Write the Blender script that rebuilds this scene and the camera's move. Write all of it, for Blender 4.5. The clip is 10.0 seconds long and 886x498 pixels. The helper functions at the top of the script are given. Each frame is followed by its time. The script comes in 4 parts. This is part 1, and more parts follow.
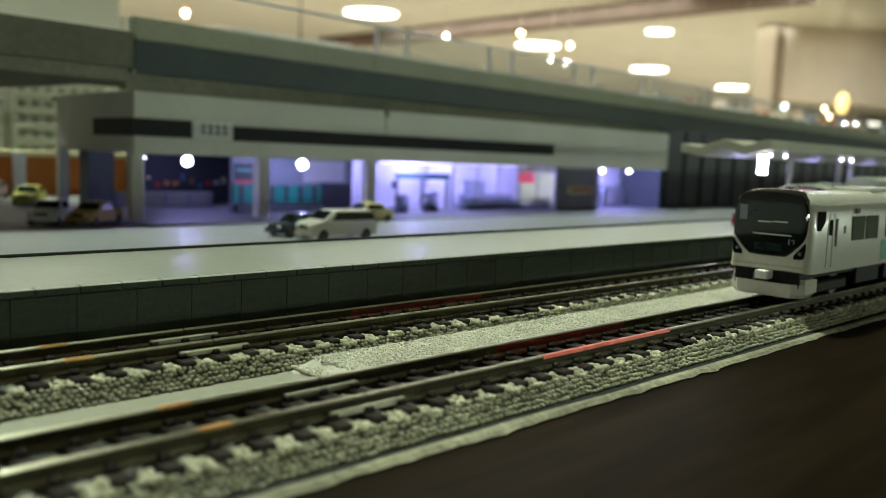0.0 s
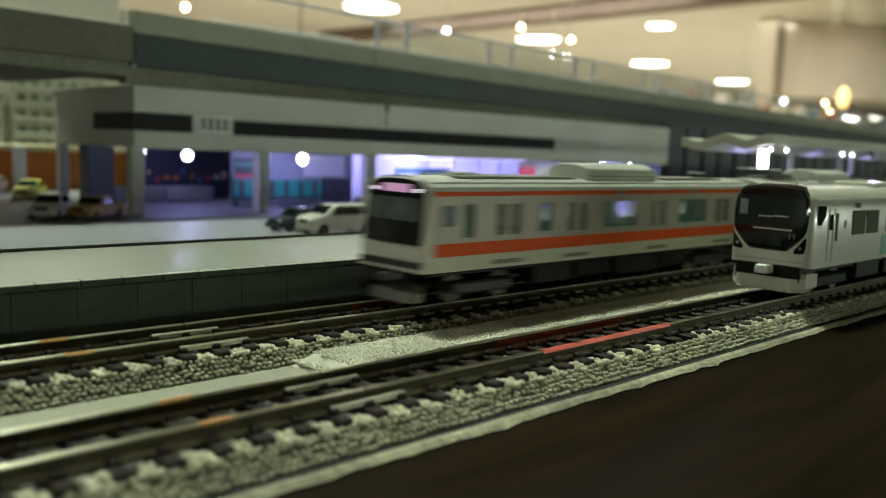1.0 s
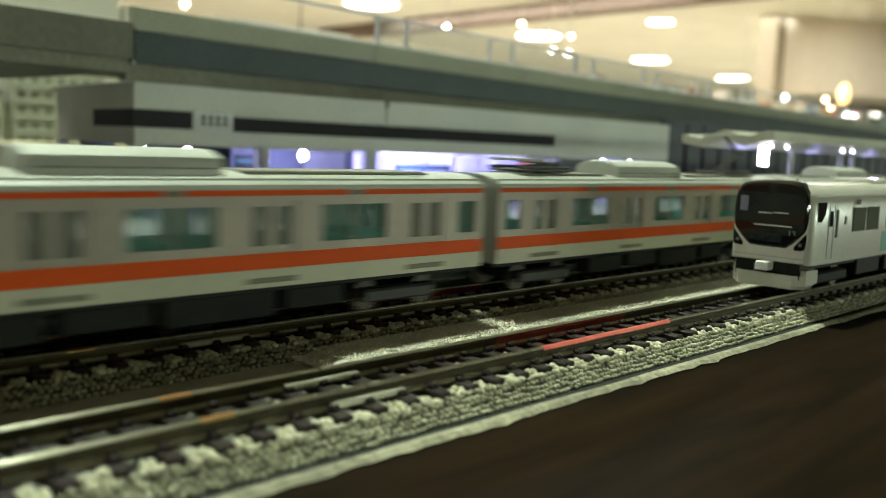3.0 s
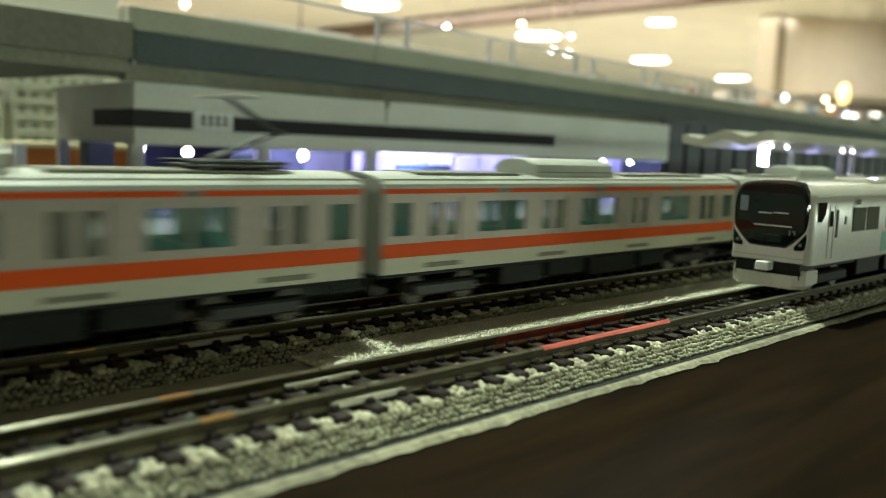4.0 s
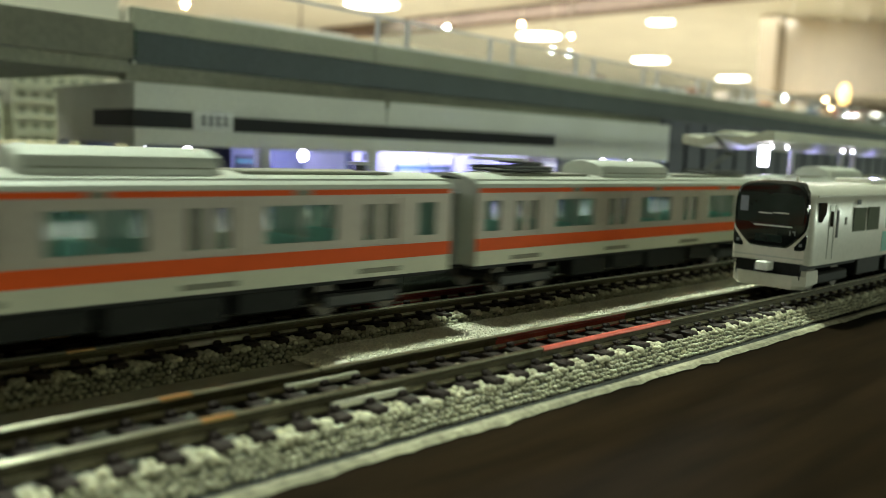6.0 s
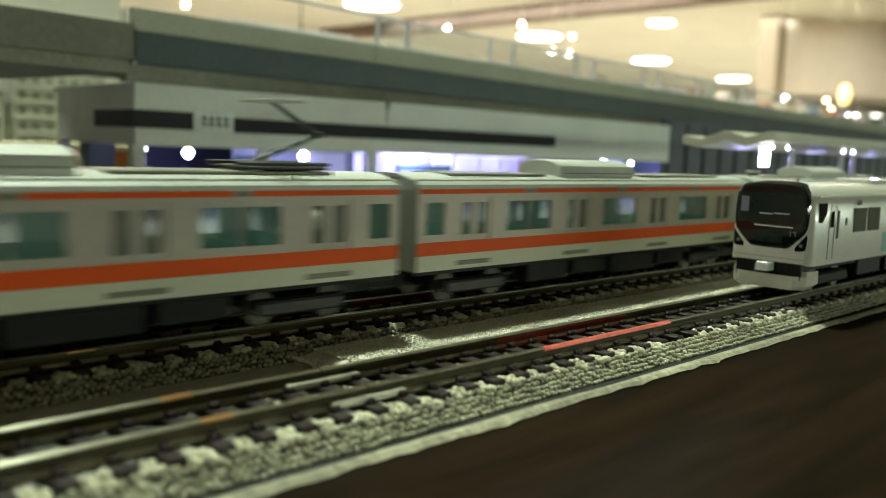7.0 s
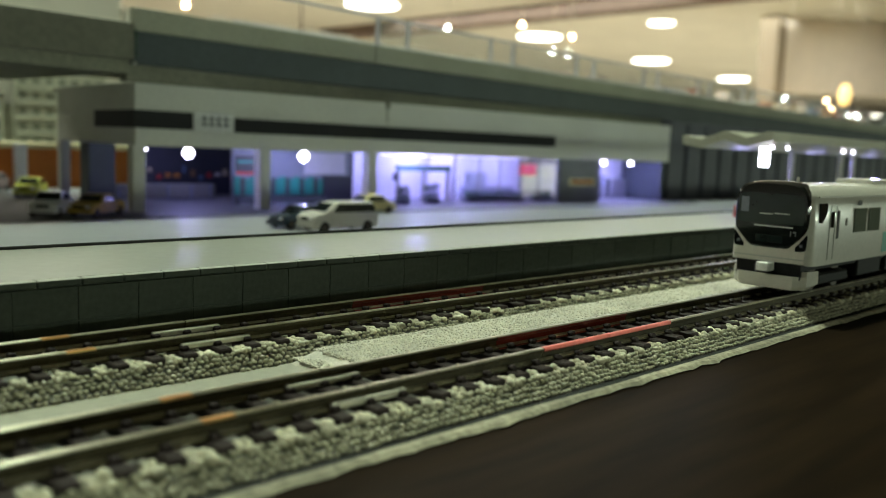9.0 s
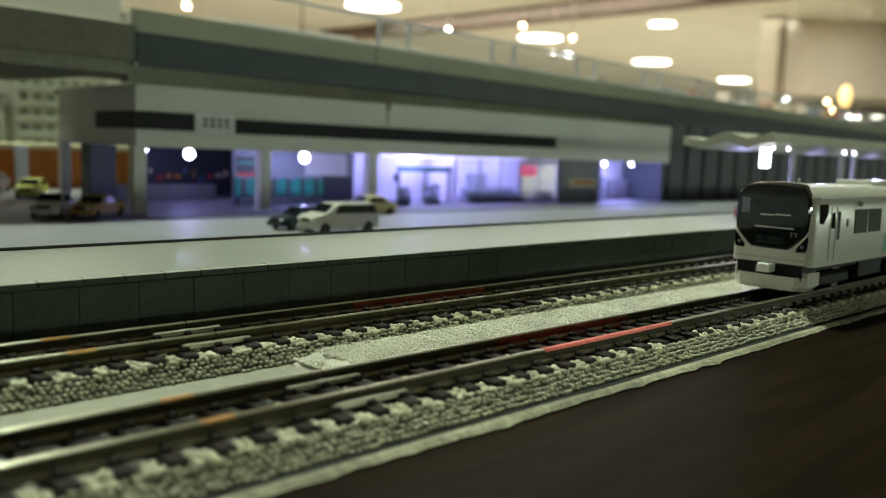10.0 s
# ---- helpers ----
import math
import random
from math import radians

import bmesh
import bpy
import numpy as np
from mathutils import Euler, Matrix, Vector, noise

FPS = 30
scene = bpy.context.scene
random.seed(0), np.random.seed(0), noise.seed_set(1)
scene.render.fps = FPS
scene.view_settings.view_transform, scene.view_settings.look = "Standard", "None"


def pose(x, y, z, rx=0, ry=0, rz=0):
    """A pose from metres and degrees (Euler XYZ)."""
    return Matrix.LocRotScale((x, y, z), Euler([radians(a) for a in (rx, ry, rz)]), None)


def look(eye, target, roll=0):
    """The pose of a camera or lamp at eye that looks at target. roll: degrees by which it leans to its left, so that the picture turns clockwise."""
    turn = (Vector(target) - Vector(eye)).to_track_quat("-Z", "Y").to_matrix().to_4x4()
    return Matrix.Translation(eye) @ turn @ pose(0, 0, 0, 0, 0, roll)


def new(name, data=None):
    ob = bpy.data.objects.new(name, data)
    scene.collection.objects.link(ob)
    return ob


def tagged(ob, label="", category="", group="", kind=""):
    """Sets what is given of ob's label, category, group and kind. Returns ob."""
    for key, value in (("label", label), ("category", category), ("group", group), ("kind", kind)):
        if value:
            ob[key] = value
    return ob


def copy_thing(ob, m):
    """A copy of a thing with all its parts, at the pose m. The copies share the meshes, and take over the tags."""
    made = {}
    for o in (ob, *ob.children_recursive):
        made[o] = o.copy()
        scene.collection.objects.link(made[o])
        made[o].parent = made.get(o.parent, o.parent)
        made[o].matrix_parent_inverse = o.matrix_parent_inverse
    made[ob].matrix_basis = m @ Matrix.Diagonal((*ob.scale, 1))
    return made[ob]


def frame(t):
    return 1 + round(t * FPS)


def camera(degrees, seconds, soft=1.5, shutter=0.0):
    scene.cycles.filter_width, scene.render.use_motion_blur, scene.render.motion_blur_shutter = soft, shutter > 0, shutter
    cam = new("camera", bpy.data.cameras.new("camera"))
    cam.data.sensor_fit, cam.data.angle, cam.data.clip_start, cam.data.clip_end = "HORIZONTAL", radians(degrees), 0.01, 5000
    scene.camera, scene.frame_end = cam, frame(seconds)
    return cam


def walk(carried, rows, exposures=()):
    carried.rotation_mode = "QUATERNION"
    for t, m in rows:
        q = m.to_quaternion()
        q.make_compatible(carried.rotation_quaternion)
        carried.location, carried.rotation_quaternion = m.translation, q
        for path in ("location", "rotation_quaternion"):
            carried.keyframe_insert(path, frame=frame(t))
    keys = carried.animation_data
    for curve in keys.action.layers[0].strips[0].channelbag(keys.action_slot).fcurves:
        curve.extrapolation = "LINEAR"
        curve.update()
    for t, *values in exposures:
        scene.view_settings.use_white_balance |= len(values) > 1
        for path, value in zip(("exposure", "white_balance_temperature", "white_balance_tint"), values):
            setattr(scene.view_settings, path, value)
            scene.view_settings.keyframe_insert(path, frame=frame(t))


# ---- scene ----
# A model railway in N gauge (1:150). Builders work in millimetres; z = 0 is the top of the rails.
MM = 0.001
cam = camera(54.94, 10.0, soft=0.7, shutter=0.5)
cam.data.dof.use_dof = True
cam.data.dof.focus_distance = 0.160
cam.data.dof.aperture_fstop = 21.0

EYE = (0.0, 0.0, 0.03044)
YAW, PITCH, ROLL = 44.61, -6.83, 2.30
STEP = 0.038


def aim(dx, dy):
    """Camera pose, turned by a few hundredths of a degree from rest."""
    a, b = radians(YAW - dx * STEP), radians(PITCH + dy * STEP)
    d = Vector((math.sin(a) * math.cos(b), math.cos(a) * math.cos(b), math.sin(b)))
    return look(EYE, Vector(EYE) + d, ROLL)


walk(cam, [(0.0, aim(-1.5, 14.2)), (0.3, aim(-1.4, 13.6)), (0.5, aim(-1.3, 12.0)), (0.75, aim(-1.3, 8.2)), (1.0, aim(-1.3, 4.4)),
           (1.25, aim(-1.2, 0.6)), (1.5, aim(-1.2, -1.2)), (2.0, aim(-1.2, -1.5)), (5.5, aim(-1.1, -1.5)), (7.0, aim(0.0, -0.4)),
           (8.5, aim(0.0, -0.5)), (9.0, aim(0.2, 0.0)), (9.5, aim(0.8, 0.2)), (10.0, aim(1.6, 1.7))],
     [(0.0, 0.0), (0.9, 0.0), (1.5, 0.35), (2.2, 0.55), (7.9, 0.55), (8.5, 0.45), (8.9, 0.05), (10.0, 0.0)])

# ---- light ----
world = bpy.data.worlds.new("hall_air")
scene.world = world
world.use_nodes = True
world.node_tree.nodes["Background"].inputs[0].default_value = (0.9, 0.85, 0.62, 1)
world.node_tree.nodes["Background"].inputs[1].default_value = 0.02
TUBE = (0.84, 1.0, 0.78)
WARM = (0.89, 0.94, 0.87)
LED = (0.38, 0.37, 1.0)


def area(name, x, y, z, sx, sy, watts, colour, target=None):
    d = bpy.data.lights.new(name, "AREA")
    d.shape, d.size, d.size_y, d.energy, d.color = "RECTANGLE", sx, sy, watts, colour
    ob = new(name, d)
    ob.matrix_world = look((x, y, z), target or (x, y + 1e-4, z - 1))
    return ob


area("ceiling_tube_light", 0.27, 0.64, 1.49, 0.14, 0.14, 27, TUBE)
# Two unseen low fills, added on the camera side for the train's flanks.
area("shop_front_light", -1.6, -4.6, 0.05, 3.0, 0.15, 15, TUBE, (0.15, 0.1, 0.0))
area("shop_front_light", 4.5, -3.6, 0.05, 3.0, 0.15, 40, TUBE, (0.15, 0.1, 0.0))
# Broad unseen fills, added to lift the hall ceiling and the left side.
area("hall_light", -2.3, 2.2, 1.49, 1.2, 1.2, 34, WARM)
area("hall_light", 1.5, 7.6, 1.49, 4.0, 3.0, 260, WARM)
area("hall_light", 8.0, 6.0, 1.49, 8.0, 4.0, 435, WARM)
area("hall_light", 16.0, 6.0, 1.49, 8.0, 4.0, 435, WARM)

# Added fill strip that brightens the counter's goods, with no fitting of its own.
area("counter_light", 5.6, 3.0, 1.45, 7.0, 0.4, 50, WARM)


def led(name, u, v, z, watts, radius=1.5, frame_=None):
    """A small blue-white lamp inside the model, placed in the station's own axes."""
    d = bpy.data.lights.new(name, "POINT")
    d.energy, d.color, d.shadow_soft_size = watts, LED, radius * MM
    ob = new(name, d)
    ob.matrix_world = (frame_ or pose(0.178, 0.370, 0, 0, 0, -2.29)) @ pose(u * MM, v * MM, z * MM)
    return ob


# The bulbless one at (52, 74) is added to lift the dark lobby.
for u, v, z, w in ((20.7, 8, 18.5, 0.012), (85.2, 8, 18.5, 0.024), (150, 40, 20, 0.020), (52, 74, 21, 0.007), (180, 26, 21, 0.028), (200, 45, 21, 0.028), (245, 52, 18, 0.042), (295, 50, 18, 0.024),
                   (345, 16, 17, 0.06), (378, 16, 17, 0.03)):
    led("station_light", u, v, z, w)
for x in (330, 400, 470):
    led("canopy_light", x, 160, 30, 0.007, frame_=Matrix())


# ---- materials ----
def mat(name, colour, rough=0.5, metal=0.0, vary=0.12, grain=900.0, coarse=60.0, bump=0.0, emit=None, power=0.0, alpha=None,
        per_piece=0.0, coat=0.0):
    m = bpy.data.materials.new(name)
    m.use_nodes = True
    nt = m.node_tree
    b = nt.nodes["Principled BSDF"]
    b.inputs["Roughness"].default_value = rough
    b.inputs["Metallic"].default_value = metal
    b.inputs["Coat Weight"].default_value = coat
    if alpha is not None:
        b.inputs["Alpha"].default_value = alpha
    if emit:
        b.inputs["Emission Color"].default_value = (*emit, 1)
        b.inputs["Emission Strength"].default_value = power
    co = nt.nodes.new("ShaderNodeTexCoord")
    mix = None
    factor = None
    for scale, amount in ((grain, vary), (coarse, vary)):
        n = nt.nodes.new("ShaderNodeTexNoise")
        n.inputs["Scale"].default_value = scale
        n.inputs["Detail"].default_value = 4
        nt.links.new(co.outputs["Object"], n.inputs["Vector"])
        r = nt.nodes.new("ShaderNodeMapRange")
        r.inputs[1].default_value, r.inputs[2].default_value = 0.3, 0.7
        r.inputs[3].default_value, r.inputs[4].default_value = 1 - amount, 1 + amount
        nt.links.new(n.outputs["Fac"], r.inputs[0])
        if factor is None:
            factor = r.outputs[0]
            fine = n
        else:
            q = nt.nodes.new("ShaderNodeMath")
            q.operation = "MULTIPLY"
            nt.links.new(factor, q.inputs[0])
            nt.links.new(r.outputs[0], q.inputs[1])
            factor = q.outputs[0]
    if per_piece:
        info = nt.nodes.new("ShaderNodeObjectInfo")
        geo = nt.nodes.new("ShaderNodeNewGeometry")
        add = nt.nodes.new("ShaderNodeMath")
        add.operation = "ADD"
        nt.links.new(info.outputs["Random"], add.inputs[0])
        nt.links.new(geo.outputs["Random Per Island"], add.inputs[1])
        r = nt.nodes.new("ShaderNodeMapRange")
        r.inputs[2].default_value = 2.0
        r.inputs[3].default_value, r.inputs[4].default_value = 1 - per_piece, 1 + per_piece
        nt.links.new(add.outputs[0], r.inputs[0])
        q = nt.nodes.new("ShaderNodeMath")
        q.operation = "MULTIPLY"
        nt.links.new(factor, q.inputs[0])
        nt.links.new(r.outputs[0], q.inputs[1])
        factor = q.outputs[0]
    v = nt.nodes.new("ShaderNodeVectorMath")
    v.operation = "SCALE"
    v.inputs[0].default_value = colour
    nt.links.new(factor, v.inputs[3])
    nt.links.new(v.outputs[0], b.inputs["Base Color"])
    if bump:
        bp = nt.nodes.new("ShaderNodeBump")
        bp.inputs["Strength"].default_value = bump
        bp.inputs["Distance"].default_value = 0.0003
        nt.links.new(fine.outputs["Fac"], bp.inputs["Height"])
        nt.links.new(bp.outputs[0], b.inputs["Normal"])
    return m


def glass(name, tint, rough=0.03, alpha=0.35):
    m = mat(name, tint, rough, 0, 0.03)
    m.node_tree.nodes["Principled BSDF"].inputs["Alpha"].default_value = alpha
    return m


M_BOARD = mat("painted_board", (0.36, 0.35, 0.27), 0.55, vary=0.08, grain=700, bump=0.2)
M_ROAD = mat("road_grey", (0.24, 0.24, 0.25), 0.5, vary=0.08, grain=1200, coarse=30, bump=0.15)
M_SHADEGROUND = mat("shade_toned_ground", (0.06, 0.058, 0.06), 0.7, vary=0.15, grain=900, coarse=40, bump=0.2)
M_WOOD = mat("dark_wood", (0.0135, 0.0076, 0.0035), 0.55, vary=0.45, grain=300, coarse=25, bump=0.15)
wood_map = M_WOOD.node_tree.nodes.new("ShaderNodeMapping")
wood_map.inputs["Scale"].default_value = (0.12, 1.0, 1.0)
wood_co = M_WOOD.node_tree.nodes.new("ShaderNodeTexCoord")
M_WOOD.node_tree.links.new(wood_co.outputs["Object"], wood_map.inputs["Vector"])
for node in M_WOOD.node_tree.nodes:
    if node.bl_idname == "ShaderNodeTexNoise":
        M_WOOD.node_tree.links.new(wood_map.outputs[0], node.inputs["Vector"])
M_WOOD.node_tree.nodes["Principled BSDF"].inputs["Specular IOR Level"].default_value = 0.03
M_STRIP = mat("chipped_paint", (0.31, 0.285, 0.20), 0.8, vary=0.35, grain=900, coarse=90, bump=0.6)
M_RAIL = mat("nickel_rail", (0.68, 0.66, 0.52), 0.34, 1.0, 0.1, 2000, 60)
tan = M_RAIL.node_tree.nodes.new("ShaderNodeTangent")
tan.direction_type, tan.axis = "RADIAL", "X"
M_RAIL.node_tree.nodes["Principled BSDF"].inputs["Anisotropic"].default_value = 0.85
M_RAIL.node_tree.links.new(tan.outputs[0], M_RAIL.node_tree.nodes["Principled BSDF"].inputs["Tangent"])
# Pale tone stands for the lit line along the rail foot.
M_FOOT = mat("rail_foot_lit", (0.62, 0.58, 0.42), 0.4, 0.25, 0.15, 1500, 80)
M_RAILWEB = mat("rail_web_brown", (0.075, 0.064, 0.036), 0.6, 0.1, 0.2, 1500, 80)
M_REDRAIL = mat("red_rail_head", (0.80, 0.15, 0.11), 0.35, 0.2)
M_REDWEB = mat("red_rail_web", (0.26, 0.035, 0.022), 0.4, 0.2)
M_JOINER = mat("joiner_metal", (0.62, 0.60, 0.50), 0.35, 0.25)
M_COPPER = mat("orange_glint_metal", (1.0, 0.58, 0.26), 0.3, 1.0)
M_SLEEPER = mat("sleeper_brown", (0.034, 0.025, 0.023), 0.5, vary=0.2, grain=1500, per_piece=0.2, bump=0.2)
M_PALE = mat("ballast_pale", (0.60, 0.57, 0.42), 0.26, vary=0.15, grain=1800, coarse=120, per_piece=0.4, bump=0.3)
M_BED = mat("roadbed_moulding", (0.085, 0.085, 0.068), 0.5, vary=0.15, grain=1500, bump=0.3)
M_BALLAST = mat("ballast_stone", (0.36, 0.345, 0.25), 0.24, vary=0.15, grain=1800, coarse=120, per_piece=0.5, bump=0.3)
M_GRAVEL = mat("fine_gravel", (0.68, 0.65, 0.53), 0.5, per_piece=0.25, vary=0.14, grain=2200, coarse=120, bump=0.5)
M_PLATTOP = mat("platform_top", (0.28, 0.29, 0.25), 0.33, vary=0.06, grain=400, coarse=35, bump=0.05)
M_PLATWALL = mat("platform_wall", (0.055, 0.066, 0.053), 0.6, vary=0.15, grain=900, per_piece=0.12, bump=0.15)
M_JOINT = mat("joint_dark", (0.03, 0.03, 0.028), 0.8)
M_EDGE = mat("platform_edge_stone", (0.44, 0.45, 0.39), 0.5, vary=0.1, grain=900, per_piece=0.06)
M_CONC = mat("concrete_light", (0.27, 0.28, 0.225), 0.7, vary=0.1, grain=500, coarse=30, bump=0.15)
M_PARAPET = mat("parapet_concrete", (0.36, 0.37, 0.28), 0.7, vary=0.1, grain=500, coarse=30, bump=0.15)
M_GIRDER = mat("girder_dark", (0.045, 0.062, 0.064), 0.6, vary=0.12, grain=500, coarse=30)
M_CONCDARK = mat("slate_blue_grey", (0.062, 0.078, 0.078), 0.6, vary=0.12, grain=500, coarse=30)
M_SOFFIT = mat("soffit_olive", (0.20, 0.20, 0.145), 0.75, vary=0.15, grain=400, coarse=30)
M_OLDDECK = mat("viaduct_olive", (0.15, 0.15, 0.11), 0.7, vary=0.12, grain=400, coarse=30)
M_FASCIA = mat("fascia_white", (0.55, 0.56, 0.49), 0.5, vary=0.06, grain=500, coarse=25)
M_STRIPE = mat("stripe_black", (0.012, 0.013, 0.012), 0.7)
M_SIGN = mat("sign_pale", (0.68, 0.70, 0.66), 0.5)
M_SIGNTXT = mat("sign_lettering", (0.12, 0.13, 0.13), 0.6)
M_PAVE = mat("pavement_slate", (0.16, 0.165, 0.18), 0.6, vary=0.12, grain=700, coarse=50)
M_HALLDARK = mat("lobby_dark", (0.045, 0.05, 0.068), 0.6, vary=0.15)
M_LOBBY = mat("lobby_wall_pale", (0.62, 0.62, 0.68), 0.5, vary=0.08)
M_LOBBYBLUE = mat("lobby_blue_grey", (0.25, 0.28, 0.33), 0.5, vary=0.1)
M_HEADER = mat("header_teal", (0.05, 0.14, 0.15), 0.4)
M_GLOW = mat("ceiling_led_strip", (0.9, 0.9, 1), 0.4, emit=(0.66, 0.62, 1.0), power=2.2)
M_REDSIGN = mat("red_sign", (0.6, 0.05, 0.06), 0.4, emit=(1.0, 0.12, 0.2), power=0.35)
M_CONC2 = mat("wall_slate_grey", (0.20, 0.21, 0.22), 0.7)
M_LEDLAMP = mat("led_bulb", (0.9, 0.9, 1), 0.4, emit=(0.82, 0.80, 1.0), power=14)
M_CANOPY = mat("canopy_cream_grey", (0.42, 0.42, 0.32), 0.5)
M_ORANGEWALL = mat("backdrop_orange", (0.42, 0.13, 0.02), 0.8, vary=0.1)
M_CREAM = mat("cream_paint", (0.62, 0.55, 0.33), 0.7)
M_GREEN = mat("leaf_green", (0.04, 0.10, 0.05), 0.7, vary=0.4, per_piece=0.4)
M_TEAL = mat("teal_paint", (0.02, 0.30, 0.22), 0.4)
M_RED = mat("red_paint", (0.55, 0.05, 0.04), 0.4)
M_WHITE = mat("gloss_white", (0.68, 0.66, 0.58), 0.25, vary=0.04, coat=0.3)
M_BODY = mat("silver_body", (0.38, 0.335, 0.295), 0.5, 0.2, 0.05, 700, 40)
M_ORANGE = mat("orange_band", (0.68, 0.09, 0.013), 0.55, vary=0.04)
M_LOWER = mat("lower_body_cream", (0.50, 0.50, 0.40), 0.55, vary=0.05)
M_ROOF = mat("roof_light_grey", (0.44, 0.455, 0.40), 0.5, vary=0.07)
M_UNDER = mat("underfloor_black", (0.014, 0.014, 0.013), 0.6, vary=0.2)
for dull in (M_UNDER, M_JOINT, M_PLATWALL, M_SLEEPER, M_ORANGE, M_RAILWEB):
    dull.node_tree.nodes["Principled BSDF"].inputs["Specular IOR Level"].default_value = 0.15
M_UNDERGREY = mat("underfloor_grey", (0.035, 0.035, 0.033), 0.6, vary=0.2)
M_WHEEL = mat("wheel_steel", (0.09, 0.075, 0.055), 0.6, 0.2)
M_GLASS = glass("tinted_window", (0.24, 0.48, 0.42), 0.05, 0.18)
M_DOORGLASS = glass("smoky_door_pane", (0.26, 0.27, 0.23), 0.08, 0.42)
M_STEP = mat("step_plate_grey", (0.17, 0.165, 0.125), 0.6)
M_EXGLASS = mat("express_window", (0.19, 0.225, 0.18), 0.1, vary=0.05, coat=0.4)
M_DARKGLASS = mat("black_glass", (0.008, 0.01, 0.01), 0.06, vary=0.02, coat=0.5)
M_CABGLARE = mat("cab_glass_glare", (0.10, 0.12, 0.115), 0.08, vary=0.25, grain=260, coarse=120, coat=0.5)
M_SCREEN = mat("windscreen_glass", (0.018, 0.028, 0.025), 0.12, vary=0.1, grain=300, coarse=120, coat=0.5)
M_CLEAR = glass("clear_panel", (0.75, 0.8, 0.75), 0.08, 0.18)
M_INSIDE = mat("interior_green", (0.22, 0.60, 0.50), 0.6)
M_RUBBER = mat("gangway_grey", (0.16, 0.17, 0.17), 0.7)
M_DEST = mat("destination_display", (0.1, 0.02, 0.06), 0.4, emit=(1.0, 0.55, 0.85), power=0.42)
M_HEADLIT = mat("lit_headlamp", (0.9, 0.9, 0.95), 0.3, emit=(0.95, 0.85, 1.0), power=0.9)
M_LAMPWHITE = mat("headlamp_lens", (0.85, 0.85, 0.82), 0.2)
M_CEIL = mat("ceiling_cream", (0.71, 0.69, 0.58), 0.8, vary=0.05, grain=3, coarse=0.6)
M_WALL = mat("hall_wall_beige", (0.66, 0.59, 0.47), 0.8, vary=0.06, grain=4, coarse=0.8)
# for unseen surfaces that hold down the bounced light
M_FILLCUT = mat("fill_cut_dark", (0.30, 0.28, 0.23), 0.9, vary=0.2, grain=40, coarse=3)
M_FLOOR = mat("hall_floor", (0.42, 0.36, 0.28), 0.5, vary=0.1, grain=5, coarse=1)
GOODS = [mat("card_" + n, c, 0.6) for n, c in (("red", (0.55, 0.06, 0.05)), ("white", (0.75, 0.72, 0.65)), ("orange", (0.7, 0.28, 0.05)), ("brown", (0.28, 0.15, 0.07)), ("blue", (0.10, 0.18, 0.35)), ("cream", (0.7, 0.6, 0.4)))]
M_LANTERN = mat("amber_lantern", (1, 0.8, 0.4), 0.6, emit=(1.0, 0.62, 0.2), power=1.8)
M_SHELF = mat("shelf_white", (0.80, 0.78, 0.68), 0.6, vary=0.05, grain=6, coarse=2)
M_PALEBLD = mat("pale_render", (0.55, 0.56, 0.46), 0.7, grain=300, coarse=20)
M_WALL2 = mat("pillar_tan", (0.38, 0.31, 0.22), 0.8, vary=0.06, grain=4, coarse=0.8)
M_WALL3 = mat("lintel_beige", (0.74, 0.65, 0.53), 0.8, vary=0.06, grain=4, coarse=0.8)
M_BEAM = mat("beam_brown", (0.16, 0.11, 0.08), 0.7, grain=8, coarse=2)
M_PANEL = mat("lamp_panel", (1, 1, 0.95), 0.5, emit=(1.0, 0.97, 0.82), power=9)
M_SPOTW = mat("spot_white", (1, 1, 1), 0.5, emit=(0.85, 1.0, 0.95), power=170)
M_SPOTO = mat("spot_amber", (1, 0.8, 0.5), 0.5, emit=(1.0, 0.62, 0.28), power=60)


# ---- mesh helpers (millimetres) ----
def finish(bm, material, smooth=False):
    bmesh.ops.recalc_face_normals(bm, faces=bm.faces)
    bmesh.ops.scale(bm, vec=(MM, MM, MM), verts=bm.verts)
    if smooth and smooth is not True:
        bm.normal_update()
        for e in bm.edges:
            if len(e.link_faces) == 2 and e.calc_face_angle(0) > radians(smooth):
                e.smooth = False
    me = bpy.data.meshes.new("mesh")
    bm.to_mesh(me)
    bm.free()
    for m in (material if isinstance(material, (list, tuple)) else [material]):
        me.materials.append(m)
    if smooth:
        me.polygons.foreach_set("use_smooth", [True] * len(me.polygons))
    return me


def part(name, bm, material, parent=None, label="", at=None, smooth=False):
    ob = new(name, finish(bm, material, smooth))
    ob.parent = parent
    if at is not None:
        ob.matrix_basis = at
    if label:
        ob["label"] = label
    return ob


def thing(name, label, category, group="", kind="", at=None):
    ob = tagged(new(name), label, category, group, kind)
    if at is not None:
        ob.matrix_basis = at
    return ob


def mm(x, y, z, rz=0.0, rx=0.0, ry=0.0):
    return pose(x * MM, y * MM, z * MM, rx, ry, rz)


def box(bm, x0, x1, y0, y1, z0, z1, bevel=0.0, seg=1):
    g = bmesh.ops.create_cube(bm, size=1.0)
    vs = g["verts"]
    bmesh.ops.scale(bm, vec=(x1 - x0, y1 - y0, z1 - z0), verts=vs)
    bmesh.ops.translate(bm, vec=((x0 + x1) / 2, (y0 + y1) / 2, (z0 + z1) / 2), verts=vs)
    if bevel:
        es = list({e for v in vs for e in v.link_edges})
        bmesh.ops.bevel(bm, geom=es, offset=bevel, segments=seg, affect="EDGES", profile=0.6)
    return bm


